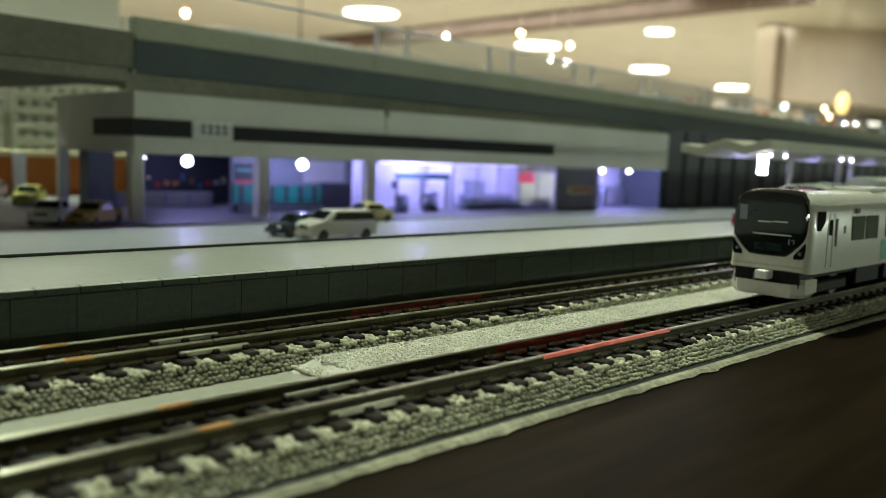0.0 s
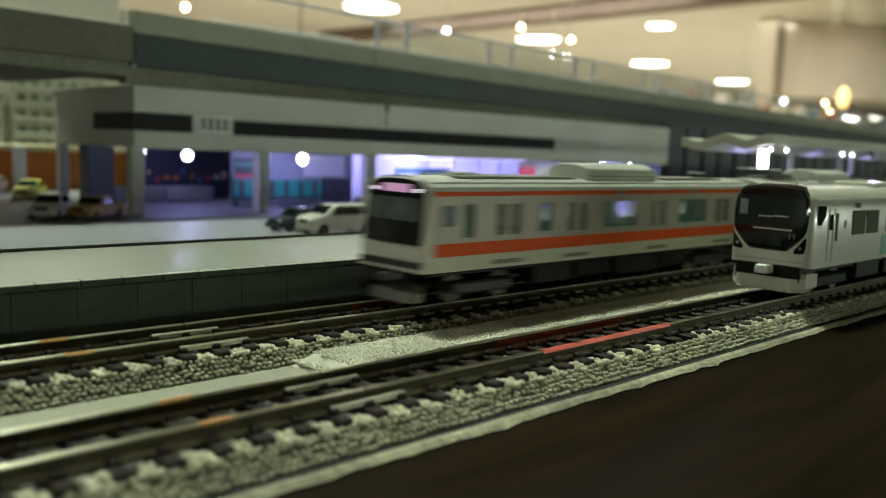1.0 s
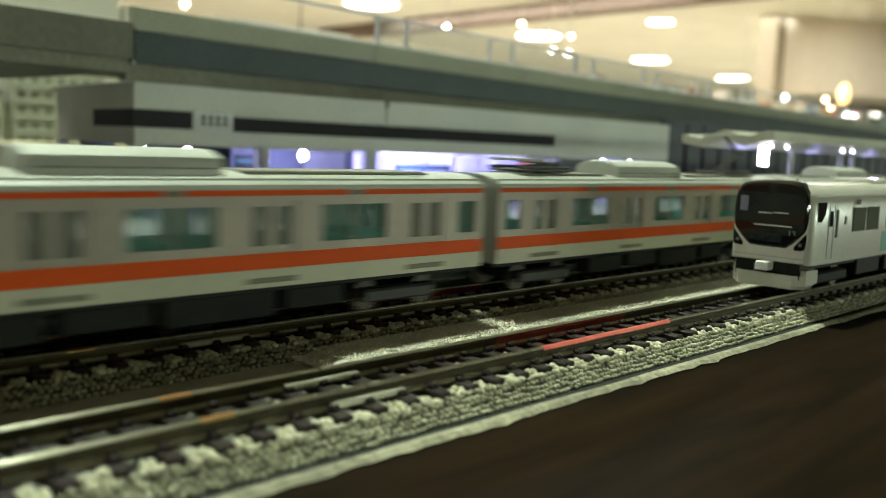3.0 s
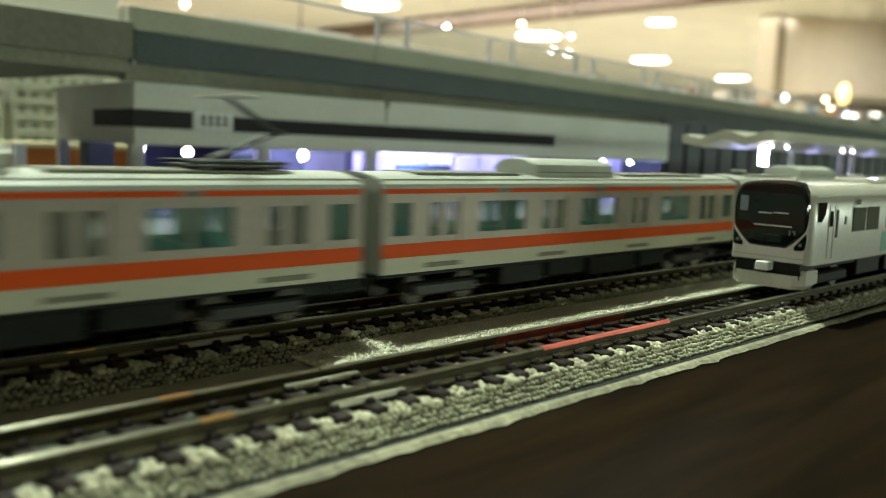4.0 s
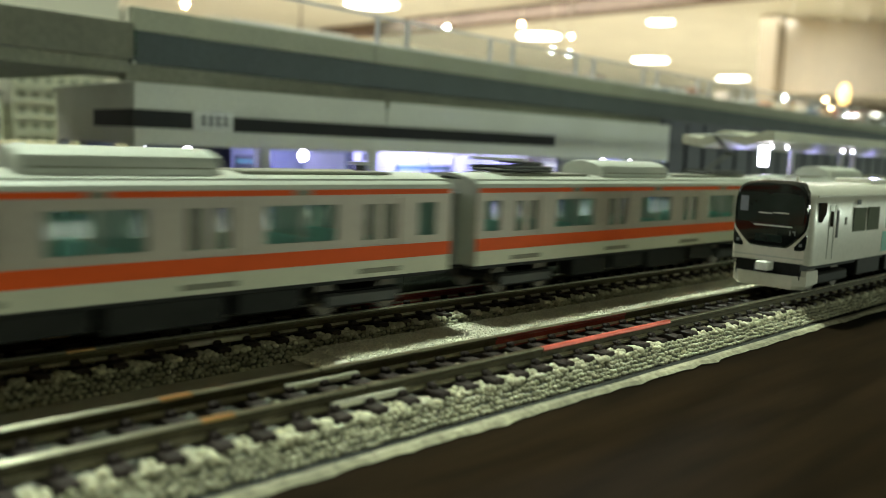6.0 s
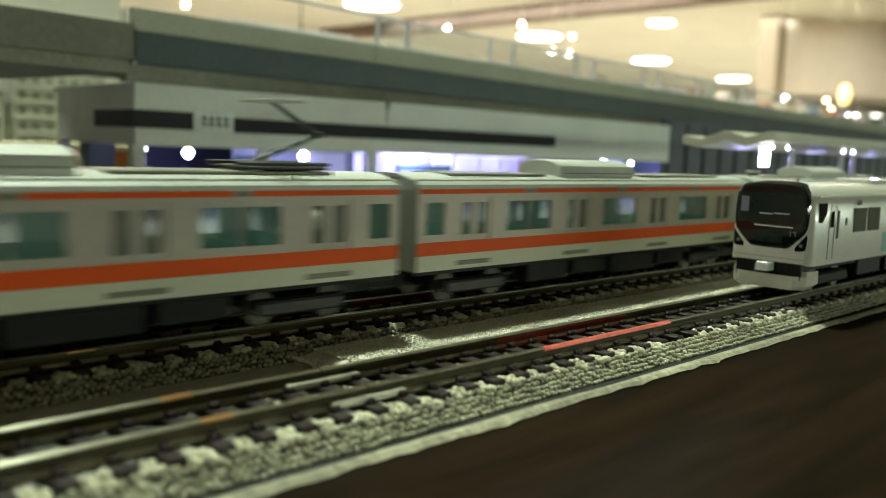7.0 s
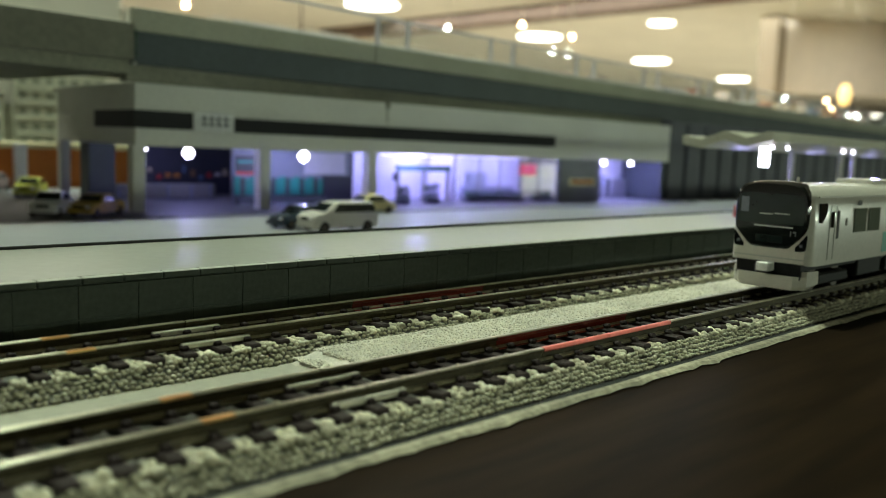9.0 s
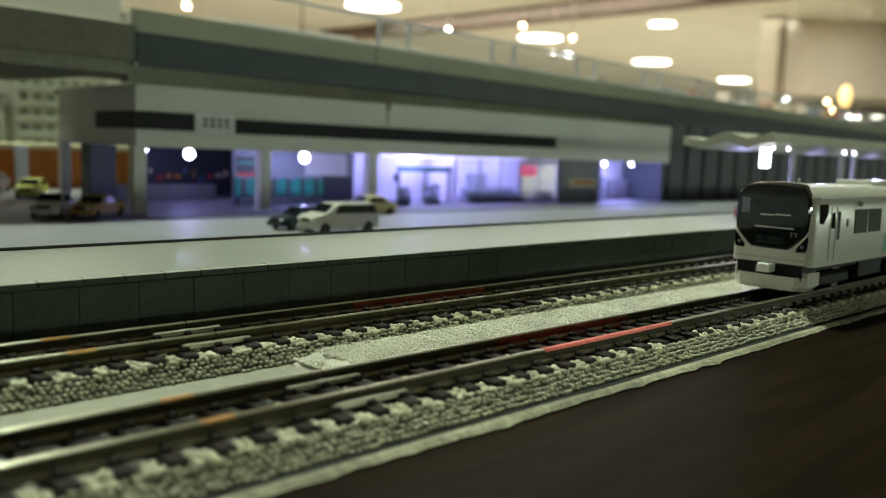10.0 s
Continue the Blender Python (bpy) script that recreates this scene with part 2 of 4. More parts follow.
def B(*a, **k):
    return box(bmesh.new(), *a, **k)


def rod(bm, p0, p1, r, seg=10, r2=None):
    p0, p1 = Vector(p0), Vector(p1)
    d = p1 - p0
    m = Matrix.Translation((p0 + p1) / 2) @ d.to_track_quat("Z", "Y").to_matrix().to_4x4()
    bmesh.ops.create_cone(bm, cap_ends=True, segments=seg, radius1=r, radius2=r if r2 is None else r2, depth=d.length, matrix=m)
    return bm


def ball(bm, c, r, seg=16, squash=(1, 1, 1)):
    m = Matrix.Translation(c) @ Matrix.Diagonal((*squash, 1))
    bmesh.ops.create_uvsphere(bm, u_segments=seg, v_segments=max(6, seg // 2), radius=r, matrix=m)
    return bm


def loft(bm, rings, close=True, caps=True):
    """Skin through rings of equal length, each a list of points."""
    vv = [[bm.verts.new(p) for p in ring] for ring in rings]
    n = len(vv[0])
    for a, b in zip(vv, vv[1:]):
        for i in range(n if close else n - 1):
            j = (i + 1) % n
            bm.faces.new((a[i], a[j], b[j], b[i]))
    if caps and close:
        bm.faces.new(vv[0])
        bm.faces.new(vv[-1][::-1])
    return bm


def rounded(points, times=3):
    """A closed outline with its corners cut round (Chaikin)."""
    for _ in range(times):
        points = [tuple(a[i] * w + b[i] * (1 - w) for i in (0, 1)) for a, b in zip(points, points[1:] + points[:1]) for w in (0.75, 0.25)]
    return points


def prism(bm, profile, x0, x1):
    """Extrude a (y, z) profile along x."""
    return loft(bm, [[(x, y, z) for y, z in profile] for x in (x0, x1)])


# ---- plan ----
Y_NEAR, Y_FAR = 86.33, 124.28
Z_BOARD = -5.2
PLAT_Y0, PLAT_Y1, PLAT_Z = 136.0, 174.0, 7.4
X0, X1 = -60.0, 900.0


def build_base():
    part_ = part("ground", B(-500, 2600, 71.5, 1500, Z_BOARD - 20, Z_BOARD), M_BOARD)
    tagged(part_, "pale grey painted baseboard of the model layout", "baseboard", kind="structure")
    bm = bmesh.new()
    # broken edge of the painted strip
    rng = random.Random(3)
    pts = [(-200 + i * 2.0, 70.7 + 0.7 * noise.noise((i * 0.11, 0, 0)) + 0.7 * noise.noise((i * 0.5, 4, 0)) + 0.4 * rng.random()) for i in range(560)]
    lo = [bm.verts.new((x, y - 0.3, Z_BOARD - 0.1)) for x, y in pts]
    mid = [bm.verts.new((x, y + 0.5, Z_BOARD + 0.32)) for x, y in pts]
    hi = [bm.verts.new((x, 72.5 + 0.4 * noise.noise((x * 0.05, 3, 0)), Z_BOARD + 0.32)) for x, y in pts]
    bk = [bm.verts.new((x, 73.3, Z_BOARD - 0.2)) for x, y in pts]
    for a, b in ((lo, mid), (mid, hi), (hi, bk)):
        for i in range(len(pts) - 1):
            bm.faces.new((a[i], a[i + 1], b[i + 1], b[i]))
    tagged(part("trim", bm, M_STRIP), "chipped off-white paint along the board's edge", "edging", kind="structure")
    tagged(part("gap_strip", B(-500, 2600, 72.9, 75.4, Z_BOARD - 0.1, Z_BOARD + 0.06), M_JOINT), "dark strip laid on the board beside the roadbed", "gap", kind="structure")
    tagged(part("road", B(-500, 1400, 176, 700, Z_BOARD - 0.1, Z_BOARD + 0.05), M_ROAD), "grey road surface before the station", "road", kind="structure")
    # Dark slab puts the viaduct's shade into the ground colour.
    tagged(part("parking_ground", B(-300, 166, 349, 556, Z_BOARD - 0.05, Z_BOARD + 0.1), M_SHADEGROUND), "parking ground toned dark for the shade under the viaduct", "ground", kind="structure")
    bm = B(-1, 24, -1.0, 1.0, 0, 0.03)
    tagged(part("road_marking", bm, M_WHITE, at=mm(182, 297, Z_BOARD + 0.055, -78)), "white painted stop line on the road", "road marking", kind="structure")
    tagged(part("table_top", B(-900, 2600, -600, 71.4, Z_BOARD - 30, Z_BOARD - 0.3), M_WOOD),
           "dark brown polished wooden frame round the layout", "table", kind="structure")


def rail_profile(yc):
    half = [(1.0, -2.1), (1.0, -1.8), (0.25, -1.55), (0.25, -0.8), (0.5, -0.62), (0.56, -0.42), (0.53, -0.2), (0.42, -0.06), (0.24, 0.0)]
    return [(yc - y, z) for y, z in half] + [(yc + y, z) for y, z in half[::-1]]


def rail_mesh(yc, x0, x1, painted=False):
    """Rail with a bright rounded head, brown web and a foot paled as its lit line."""
    bm = prism(bmesh.new(), rail_profile(yc), x0, x1)
    bm.normal_update()
    for f in bm.faces:
        c = f.calc_center_median()
        f.material_index = 0 if c.z > (-0.6 if painted else -0.16) else 2 if -1.85 < c.z < -1.6 else 1
    return bm


def build_track(name, yc, label):
    tr = thing(name, label, "railway track", "tracks", at=mm(0, yc, 0))
    for s in (-1, 1):
        for a, b in ((X0, 67.4), (67.6, 102.8), (102.9, 140.2), (140.3, 315.4), (315.6, X1)):
            painted = 102 < a < 103
            red_head, red_web = painted and s < 0 and yc < 100, painted and s > 0
            part("rail", rail_mesh(s * 4.85, a, b, red_head), [M_REDRAIL if red_head else M_RAIL, M_REDWEB if red_web else M_RAILWEB, M_FOOT], tr,
                 "red-coloured stretch of rail" if red_head or red_web else "nickel-silver rail with brown sides")
        for xa in (61.5, 309.5):
            bm = bmesh.new()
            for d in (-1, 1):
                box(bm, xa, xa + 12, s * 4.85 + d * 0.75 - 0.5, s * 4.85 + d * 0.75 + 0.5, -1.95, -1.1, 0.15)
            part("rail_joiner", bm, M_JOINER, tr, "pale metal rail joiner")
        # Added copper strip that stands for an orange glint on the rail head.
        part("feeder_clip", B(44.5, 48.7, s * 4.85 - 0.6, s * 4.85 + 0.6, -0.42, 0.03, 0.14), M_COPPER, tr, "copper-coloured strip standing for an orange glint on the rail head")
    # sleeper with its four rail chairs
    bm = B(-1.15, 1.15, -8.8, 8.8, -3.6, -2.05, 0.25)
    for s in (-1, 1):
        for d in (-1, 1):
            box(bm, -0.7, 0.7, s * 4.85 + d * 1.15 - 0.6, s * 4.85 + d * 1.15 + 0.6, -2.2, -1.3, 0.25)
    me = finish(bm, M_SLEEPER)
    x = X0 + 2
    rng = random.Random(int(yc))
    while x < X1:
        ob = new("sleeper", me)
        ob.parent = tr
        ob.matrix_basis = mm(x, 0, 0, rng.uniform(-1, 1))
        x += 5.45
    return tr


def stones(name, spots, material, label, category, seed, detail=2):
    """Many low stones in one mesh: spots are (x, y, z, size)."""
    ico = bmesh.new()
    bmesh.ops.create_icosphere(ico, subdivisions=detail, radius=1.0)
    base = np.array([v.co[:] for v in ico.verts])
    faces = np.array([[v.index for v in f.verts] for f in ico.faces])
    ico.free()
    rng = np.random.RandomState(seed)
    n = len(spots)
    sp = np.array(spots)
    k = len(base)
    ang = rng.uniform(0, 6.28, n)
    sc = rng.uniform(0.86, 1.16, (n, 3)) * sp[:, 3:4]
    v = base[None] * sc[:, None, :] * rng.uniform(0.95, 1.05, (n, k, 1))
    c, s = np.cos(ang)[:, None], np.sin(ang)[:, None]
    x, y = v[..., 0] * c - v[..., 1] * s, v[..., 0] * s + v[..., 1] * c
    v = np.stack([x, y, v[..., 2] * 0.85], -1) + sp[:, None, :3]
    f = faces[None] + (np.arange(n) * k)[:, None, None]
    me = bpy.data.meshes.new("mesh")
    me.from_pydata((v.reshape(-1, 3) * MM).tolist(), [], f.reshape(-1, 3).tolist())
    me.materials.append(material)
    me.polygons.foreach_set("use_smooth", [True] * len(me.polygons))
    return tagged(new(name, me), label, category, kind="stuff")


def build_ballast(yc, seed):
    bed = bmesh.new()
    prism(bed, [(yc - 12, Z_BOARD - 0.1), (yc - 9, -3.3), (yc + 9, -3.3), (yc + 12, Z_BOARD - 0.1)], X0, X1)
    tagged(part("track_bed", bed, M_BED), "grey moulded roadbed under the track", "roadbed", kind="structure")
    rng = random.Random(seed)
    spots, pale = [], []
    x = X0
    while x < 520:
        big = 1.0 if x < 270 else 1.7
        # beads packed along both shoulders
        for side in (-1, 1):
            for row in range(5):
                d = 9.0 + row * 0.68 + rng.uniform(-0.14, 0.14)
                z = -2.95 - max(0, d - 9.0) * 0.72 + rng.uniform(-0.1, 0.14)
                spots.append((x + (0.3 * row % 0.98) * big + rng.uniform(-0.17, 0.17), yc + side * d, z, rng.uniform(0.36, 0.5) * big))
        # heaps between the sleepers
        ph = ((x - X0 - 2) / 5.45) % 1
        if 0.26 < ph < 0.74:
            for side in (-1, 1):
                if side < 0 and 133 < x < 144:
                    continue
                for d in (9.2, 8.4, 7.5, 6.7):
                    pale.append((x + rng.uniform(-0.2, 0.2), yc + side * (d + rng.uniform(-0.2, 0.2)), -2.85 + rng.uniform(-0.2, 0.3), rng.uniform(0.45, 0.68) * (1 if x < 270 else 1.3)))
            for d in (-3, -2, -1, 0, 1, 2, 3):
                if rng.random() < 0.75:
                    spots.append((x + rng.uniform(-0.3, 0.3), yc + d + rng.uniform(-0.3, 0.3), -3.05 + rng.uniform(-0.15, 0.1), rng.uniform(0.4, 0.6)))
        x += 0.98 * big
    stones("ballast", spots, M_BALLAST, "rounded pale grey ballast stones along the sleepers", "ballast", seed)
    stones("ballast", pale, M_PALE, "heaps of paler ballast between the sleepers", "ballast", seed + 50)


def build_gravel():
    bm = bmesh.new()
    nx, ny = 420, 20
    grid = []
    for i in range(nx + 1):
        x = 77 + (i / nx) ** 1.4 * 560
        row = []
        for j in range(ny + 1):
            y = 96.5 + j / ny * 17.0
            edge = min(1.0, (x - 77 - 3 * noise.noise((y * 0.4, 2, 0))) / 6.0)
            z = Z_BOARD - 0.3 + max(0, edge) * (1.74 + 0.18 * noise.noise((x * 0.3, y * 0.3, 0)) + 0.12 * noise.noise((x * 1.5, y * 1.5, 5)))
            row.append(bm.verts.new((x, y, z)))
        grid.append(row)
    for i in range(nx):
        for j in range(ny):
            bm.faces.new((grid[i][j], grid[i + 1][j], grid[i + 1][j + 1], grid[i][j + 1]))
    tagged(part("gravel", bm, M_GRAVEL, smooth=True), "pale fine gravel between the two tracks", "gravel", kind="stuff")
    rng = random.Random(8)
    spots = []
    for i in range(15000):
        x = 78 + rng.random() ** 1.5 * 330
        y = rng.uniform(97, 113)
        spots.append((x, y, Z_BOARD + 1.46 + 0.18 * noise.noise((x * 0.3, y * 0.3, 0)) + rng.uniform(-0.1, 0.1) - (0.9 if x < 82 else 0), rng.uniform(0.14, 0.3)))
    stones("gravel", spots, M_GRAVEL, "loose pale grit scattered on the gravel", "gravel", 5, 1)


def build_platform():
    pl = thing("platform", "grey station platform slab with a dark tiled front", "platform", kind="structure")
    part("slab", B(X0 - 60, 1100, PLAT_Y0 + 1.6, PLAT_Y1, Z_BOARD, PLAT_Z), M_PLATTOP, pl)
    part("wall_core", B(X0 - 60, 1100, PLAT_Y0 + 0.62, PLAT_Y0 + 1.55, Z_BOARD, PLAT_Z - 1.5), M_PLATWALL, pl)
    part("back_edge", B(X0 - 60, 1100, PLAT_Y1 + 0.05, PLAT_Y1 + 0.9, Z_BOARD, PLAT_Z + 0.65, 0.1), M_JOINT, pl, "thin black lip along the back")
    # Pale line painted in for the reflection along the lip's foot.
    part("back_line", B(X0 - 60, 1100, PLAT_Y1 - 0.6, PLAT_Y1, PLAT_Z - 0.3, PLAT_Z + 0.06), M_EDGE, pl)
    # Plain upright shape standing in for a small red figure.
    part("marker_post", rod(bmesh.new(), (322, 161, PLAT_Z), (322, 161, 12.0), 0.7, 10, 0.5), M_RED, pl, "small plain red stand-in shape")
    bm = B(0.05, 6.85, 0, 1.55, -1.3, 0.0, 0.42, 3)
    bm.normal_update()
    # Upward faces take the pale stone, all others the dark wall tone.
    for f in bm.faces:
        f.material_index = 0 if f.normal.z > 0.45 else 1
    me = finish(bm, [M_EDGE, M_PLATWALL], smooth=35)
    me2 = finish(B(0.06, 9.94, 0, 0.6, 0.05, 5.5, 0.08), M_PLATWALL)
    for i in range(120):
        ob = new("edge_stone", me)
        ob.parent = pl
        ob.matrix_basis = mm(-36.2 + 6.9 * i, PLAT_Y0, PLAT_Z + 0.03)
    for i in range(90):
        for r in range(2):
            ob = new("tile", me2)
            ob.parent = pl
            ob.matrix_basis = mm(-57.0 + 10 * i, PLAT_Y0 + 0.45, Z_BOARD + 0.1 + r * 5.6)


# ---- station building, turned a little from the tracks ----
BLD = mm(178, 370, 0, -2.29)


def wall_with_holes(bm, u0, u1, v0, v1, z0, z1, holes):
    """One welded wall in the u-z plane with rectangular holes (u0, u1, z0, z1) through it."""
    us = sorted({u0, u1, *[min(max(h[i], u0), u1) for h in holes for i in (0, 1)]})
    zs = sorted({z0, z1, *[min(max(h[i], z0), z1) for h in holes for i in (2, 3)]})
    made = {}

    def vert(i, j, k):
        if (i, j, k) not in made:
            made[i, j, k] = bm.verts.new((us[i], (v0, v1)[k], zs[j]))
        return made[i, j, k]

    def solid(i, j):
        if not (0 <= i < len(us) - 1 and 0 <= j < len(zs) - 1):
            return False
        x, z = (us[i] + us[i + 1]) / 2, (zs[j] + zs[j + 1]) / 2
        return not any(a < x < b and c < z < d for a, b, c, d in holes)
    for i in range(len(us) - 1):
        for j in range(len(zs) - 1):
            if not solid(i, j):
                continue
            for k in (0, 1):
                bm.faces.new([vert(*q, k) for q in ((i, j), (i + 1, j), (i + 1, j + 1), (i, j + 1))])
            for di, dj, p_, q_ in ((-1, 0, (i, j), (i, j + 1)), (1, 0, (i + 1, j), (i + 1, j + 1)), (0, -1, (i, j), (i + 1, j)), (0, 1, (i, j + 1), (i + 1, j + 1))):
                if not solid(i + di, j + dj):
                    bm.faces.new((vert(*p_, 0), vert(*q_, 0), vert(*q_, 1), vert(*p_, 1)))
    return bm


def build_station():
    st = thing("station_building", "white-fronted model station hall with a dark stripe and lit interior", "building", at=BLD)
    G = Z_BOARD
    # fascia: front, side, roof
    part("fascia", B(-8.5, 413, 0, 3, 25.5, 53.5, 0.2), M_FASCIA, st, "white fascia board")
    part("fascia", B(-8.5, -5.5, 3.05, 102, 26.5, 53.5, 0.2), M_FASCIA, st, "white fascia board")
    part("roof", B(-8, 413, 3.05, 110, 51, 53), M_CONC, st)
    part("ceiling_slab", B(-5.4, 413, 3.05, 110, 25.5, 27), M_LOBBY, st)
    part("stripe", B(-8.9, 19, -0.35, -0.02, 33.5, 41.5), M_STRIPE, st, "black stripe")
    part("stripe", B(40.4, 277.5, -0.35, -0.02, 33.2, 40.2), M_STRIPE, st, "black stripe")
    part("stripe", B(-8.9, -8.55, 0, 48, 33.5, 41.5), M_STRIPE, st, "black stripe")
    part("sign", B(19.6, 39.8, -0.6, -0.05, 33.3, 42.2, 0.1), M_SIGN, st, "pale sign panel with dark characters")
    for i in range(4):
        x = 23.2 + i * 3.7
        bm = B(x, x + 2.9, -0.75, -0.62, 38.7, 39.5)
        box(bm, x, x + 2.9, -0.75, -0.62, 36.2, 36.9)
        box(bm, x + 0.9, x + 1.7, -0.8, -0.62, 35.4, 40.6)
        part("lettering", bm, M_SIGNTXT, st)
    part("joint", B(133.6, 134.6, -0.2, -0.02, 41.8, 53.4), M_CONC, st)
    for u in (-9.4, 55, 122.4):
        part("pillar", B(u, u + 6.0, 0.2, 6.2, G, 25.6, 0.3), M_FASCIA, st)
    part("pillar", B(-8.5, -3.5, 98, 103, G, 26.6, 0.3), M_FASCIA, st)
    part("pillar", B(-4, 10, 70, 82, G, 26, 0.4), M_CONCDARK, st, "thick slate-grey pillar")
    part("floor_slab", B(-11.5, 420, -24, 118, G + 0.11, G + 0.8, 0.2), M_PAVE, st, "slate paving round the hall")
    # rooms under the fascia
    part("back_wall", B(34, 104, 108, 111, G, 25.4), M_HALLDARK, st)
    part("bracket", B(132.6, 136, -0.6, -0.05, 50.2, 57.5, 0.2), M_SOFFIT, st, "small dark bracket")
    part("counter", B(12, 74, 84, 92, G + 0.8, 3.4, 0.4), M_CONC, st)
    rng = random.Random(15)
    for i in range(12):
        u, z = 38 + i * 5.3, 4 + rng.random() * 6
        part("notice", B(u, u + rng.uniform(1.5, 3.5), 107.2, 107.9, z, z + rng.uniform(2, 4.5)), rng.choice(GOODS), st)
    for u in (16, 30, 44, 58, 70):
        part("counter_post", B(u, u + 1.2, 82.6, 83.9, G + 0.8, 3.0, 0.1), M_LOBBYBLUE, st)
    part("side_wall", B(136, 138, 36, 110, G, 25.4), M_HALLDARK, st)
    part("poster_wall", B(59.2, 136, 36, 38, G, 25.4), M_LOBBYBLUE, st, "pale blue-grey wall with posters")
    for a, b, c, d, m in ((60.5, 72.5, 12.5, 21.5, M_CONCDARK), (61, 72, 11.2, 12.9, M_RED), (84, 101, 13, 24, M_LOBBYBLUE), (104, 132, 12, 24.2, M_LOBBY), (61.5, 71.5, 17.5, 19, M_TEAL)):
        part("poster", B(a, b, 35.4 if m in (M_RED, M_TEAL) else 35.7, 35.95, c, d), m, st)
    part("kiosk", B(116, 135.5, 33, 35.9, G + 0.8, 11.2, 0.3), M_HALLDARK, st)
    for i in range(18):
        a = 59.6 + i * 3.1
        part("locker", B(a, a + 2.7, 33.6, 35.6, G + 5.8, 10.6 - 0.6 * (i % 3), 0.15), (M_TEAL, M_CONCDARK, M_TEAL)[i % 3], st)
    part("bench", B(60, 115, 31, 35, G + 0.8, G + 4.8, 0.3), M_CONCDARK, st)
    # entrance
    part("entrance_wall", B(138, 172, 58, 60, G, 25.4), M_LOBBY, st)
    part("entrance_wall", B(172, 222, 60.2, 62, G, 25.4), M_LOBBY, st)
    part("header", B(172, 217, 36, 38, 14.6, 18.0, 0.2), M_HEADER, st, "dark teal sign beam over the doors")
    part("ceiling_fitting", B(165, 215, 30, 44, 24.2, 25.4, 0.3), M_GLOW, st, "glowing ceiling strip")
    for a in (172.5, 193.5, 214.5):
        part("door_post", B(a, a + 2, 36.2, 37.8, G, 14.5), M_CONC, st)
    part("wall_clock", B(168, 171.5, 34, 36, 8.5, 13.5, 0.3), M_HALLDARK, st)
    # shop window
    part("parapet_wall", B(221, 322, 28, 31, G, -2.8), M_CONCDARK, st)
    part("shop_wall", B(222, 322, 70, 72, G, 25.4), M_LOBBY, st)
    part("shop_wall", B(219, 221.8, 36, 70, G, 25.4), M_LOBBY, st)
    part("shop_counter", B(250, 300, 56, 62, G, 3.5, 0.3), M_LOBBYBLUE, st)
    part("shelf", B(262, 280, 66, 69.8, G, 13, 0.3), M_LOBBYBLUE, st)
    for i in range(5):
        part("window_pane", B(222.2 + i * 20, 241.6 + i * 20, 34.8, 35.0, -2.7, 25.3), M_CLEAR, st)
        part("window_post", B(241.7 + i * 20, 242.5 + i * 20, 34.4, 35.4, -2.7, 25.3), M_CONC, st)
    part("shop_sign", B(281.3, 297.3, 33.2, 34.2, 13, 20.4, 0.2), M_REDSIGN, st, "lit red sign")
    part("ceiling_fitting", B(228, 300, 44, 54, 24.4, 25.4, 0.3), M_GLOW, st, "glowing ceiling strip")
    # grey wall and end bay
    part("grey_wall", B(291, 336, 6, 9, G, 25.4), M_CONC2, st, "plain grey wall")
    part("wall_sign", B(301, 329, 5.3, 5.9, 6.8, 12.2, 0.1), M_CREAM, st, "cream and orange sign")
    part("wall_sign_bar", B(304, 327, 5.1, 5.28, 8.6, 11.0), M_ORANGEWALL, st)
    part("bay_wall", B(336.1, 413, 40, 42, G, 25.4), M_LOBBY, st)
    part("machine", B(344, 356, 30, 39, G, 14, 0.5), M_SIGN, st, "pale vending machine")
    part("machine", B(366, 378, 31, 39, G, 13, 0.5), M_CONC2, st, "grey vending machine")
    for u, z, r in ((350, 9, 3.4), (372, 8.5, 2.8), (392, 12, 2.2)):
        part("round_sign", rod(bmesh.new(), (u, 29.2, z), (u, 29.9, z), r, 20), M_LOBBYBLUE, st, "round blue-grey sign")
    for u in (384, 392, 400):
        part("locker", B(u, u + 6.5, 33, 39, G, 11, 0.3), M_CONC2, st)
    part("end_wall", B(409, 413, 3.1, 40, G, 25.4), M_CONCDARK, st)
    for u, v, r in ((20.7, 8, 2.5), (85.2, 8, 2.7), (-1.0, 8, 1.2), (342, 8, 1.6), (375, 8, 1.5)):
        lp = part("globe_lamp", ball(bmesh.new(), (u, v, 25.2 - r), r, 16), M_LEDLAMP, st, "round white globe lamp", smooth=True)
        part("lamp_stem", rod(bmesh.new(), (u, v, 24.8), (u, v, 25.6), 0.4, 8), M_CONC, lp)
    rng = random.Random(4)
    for k, (u, v, w, h, n) in enumerate(((247, 24, 54, 4.4, 520), (294, 24, 18, 4.4, 180), (160.5, 16, 8, 8, 190), (185, 18, 10, 10, 300))):
        pl = thing("shrub", "dark green model shrub in a low planter", "shrub", "station shrubs", at=BLD)
        zb = G + 0.8
        part("planter", B(u - w / 2, u + w / 2, v - 2, v + 2, zb, zb + 2.2, 0.2), M_CONCDARK, pl)
        part("stem", rod(bmesh.new(), (u, v, zb + 2), (u, v, zb + 3.4), 0.3, 6), M_BEAM, pl)
        bm = bmesh.new()
        for i in range(n):
            c = Vector((u + rng.uniform(-0.5, 0.5) * w, v + rng.uniform(-2.2, 2.2), zb + 2.4 + rng.random() ** 1.4 * h))
            d = Vector((rng.uniform(-1, 1), rng.uniform(-1, 1), rng.uniform(-0.4, 1))).normalized()
            e = d.orthogonal().normalized()
            r = rng.uniform(0.7, 1.4)
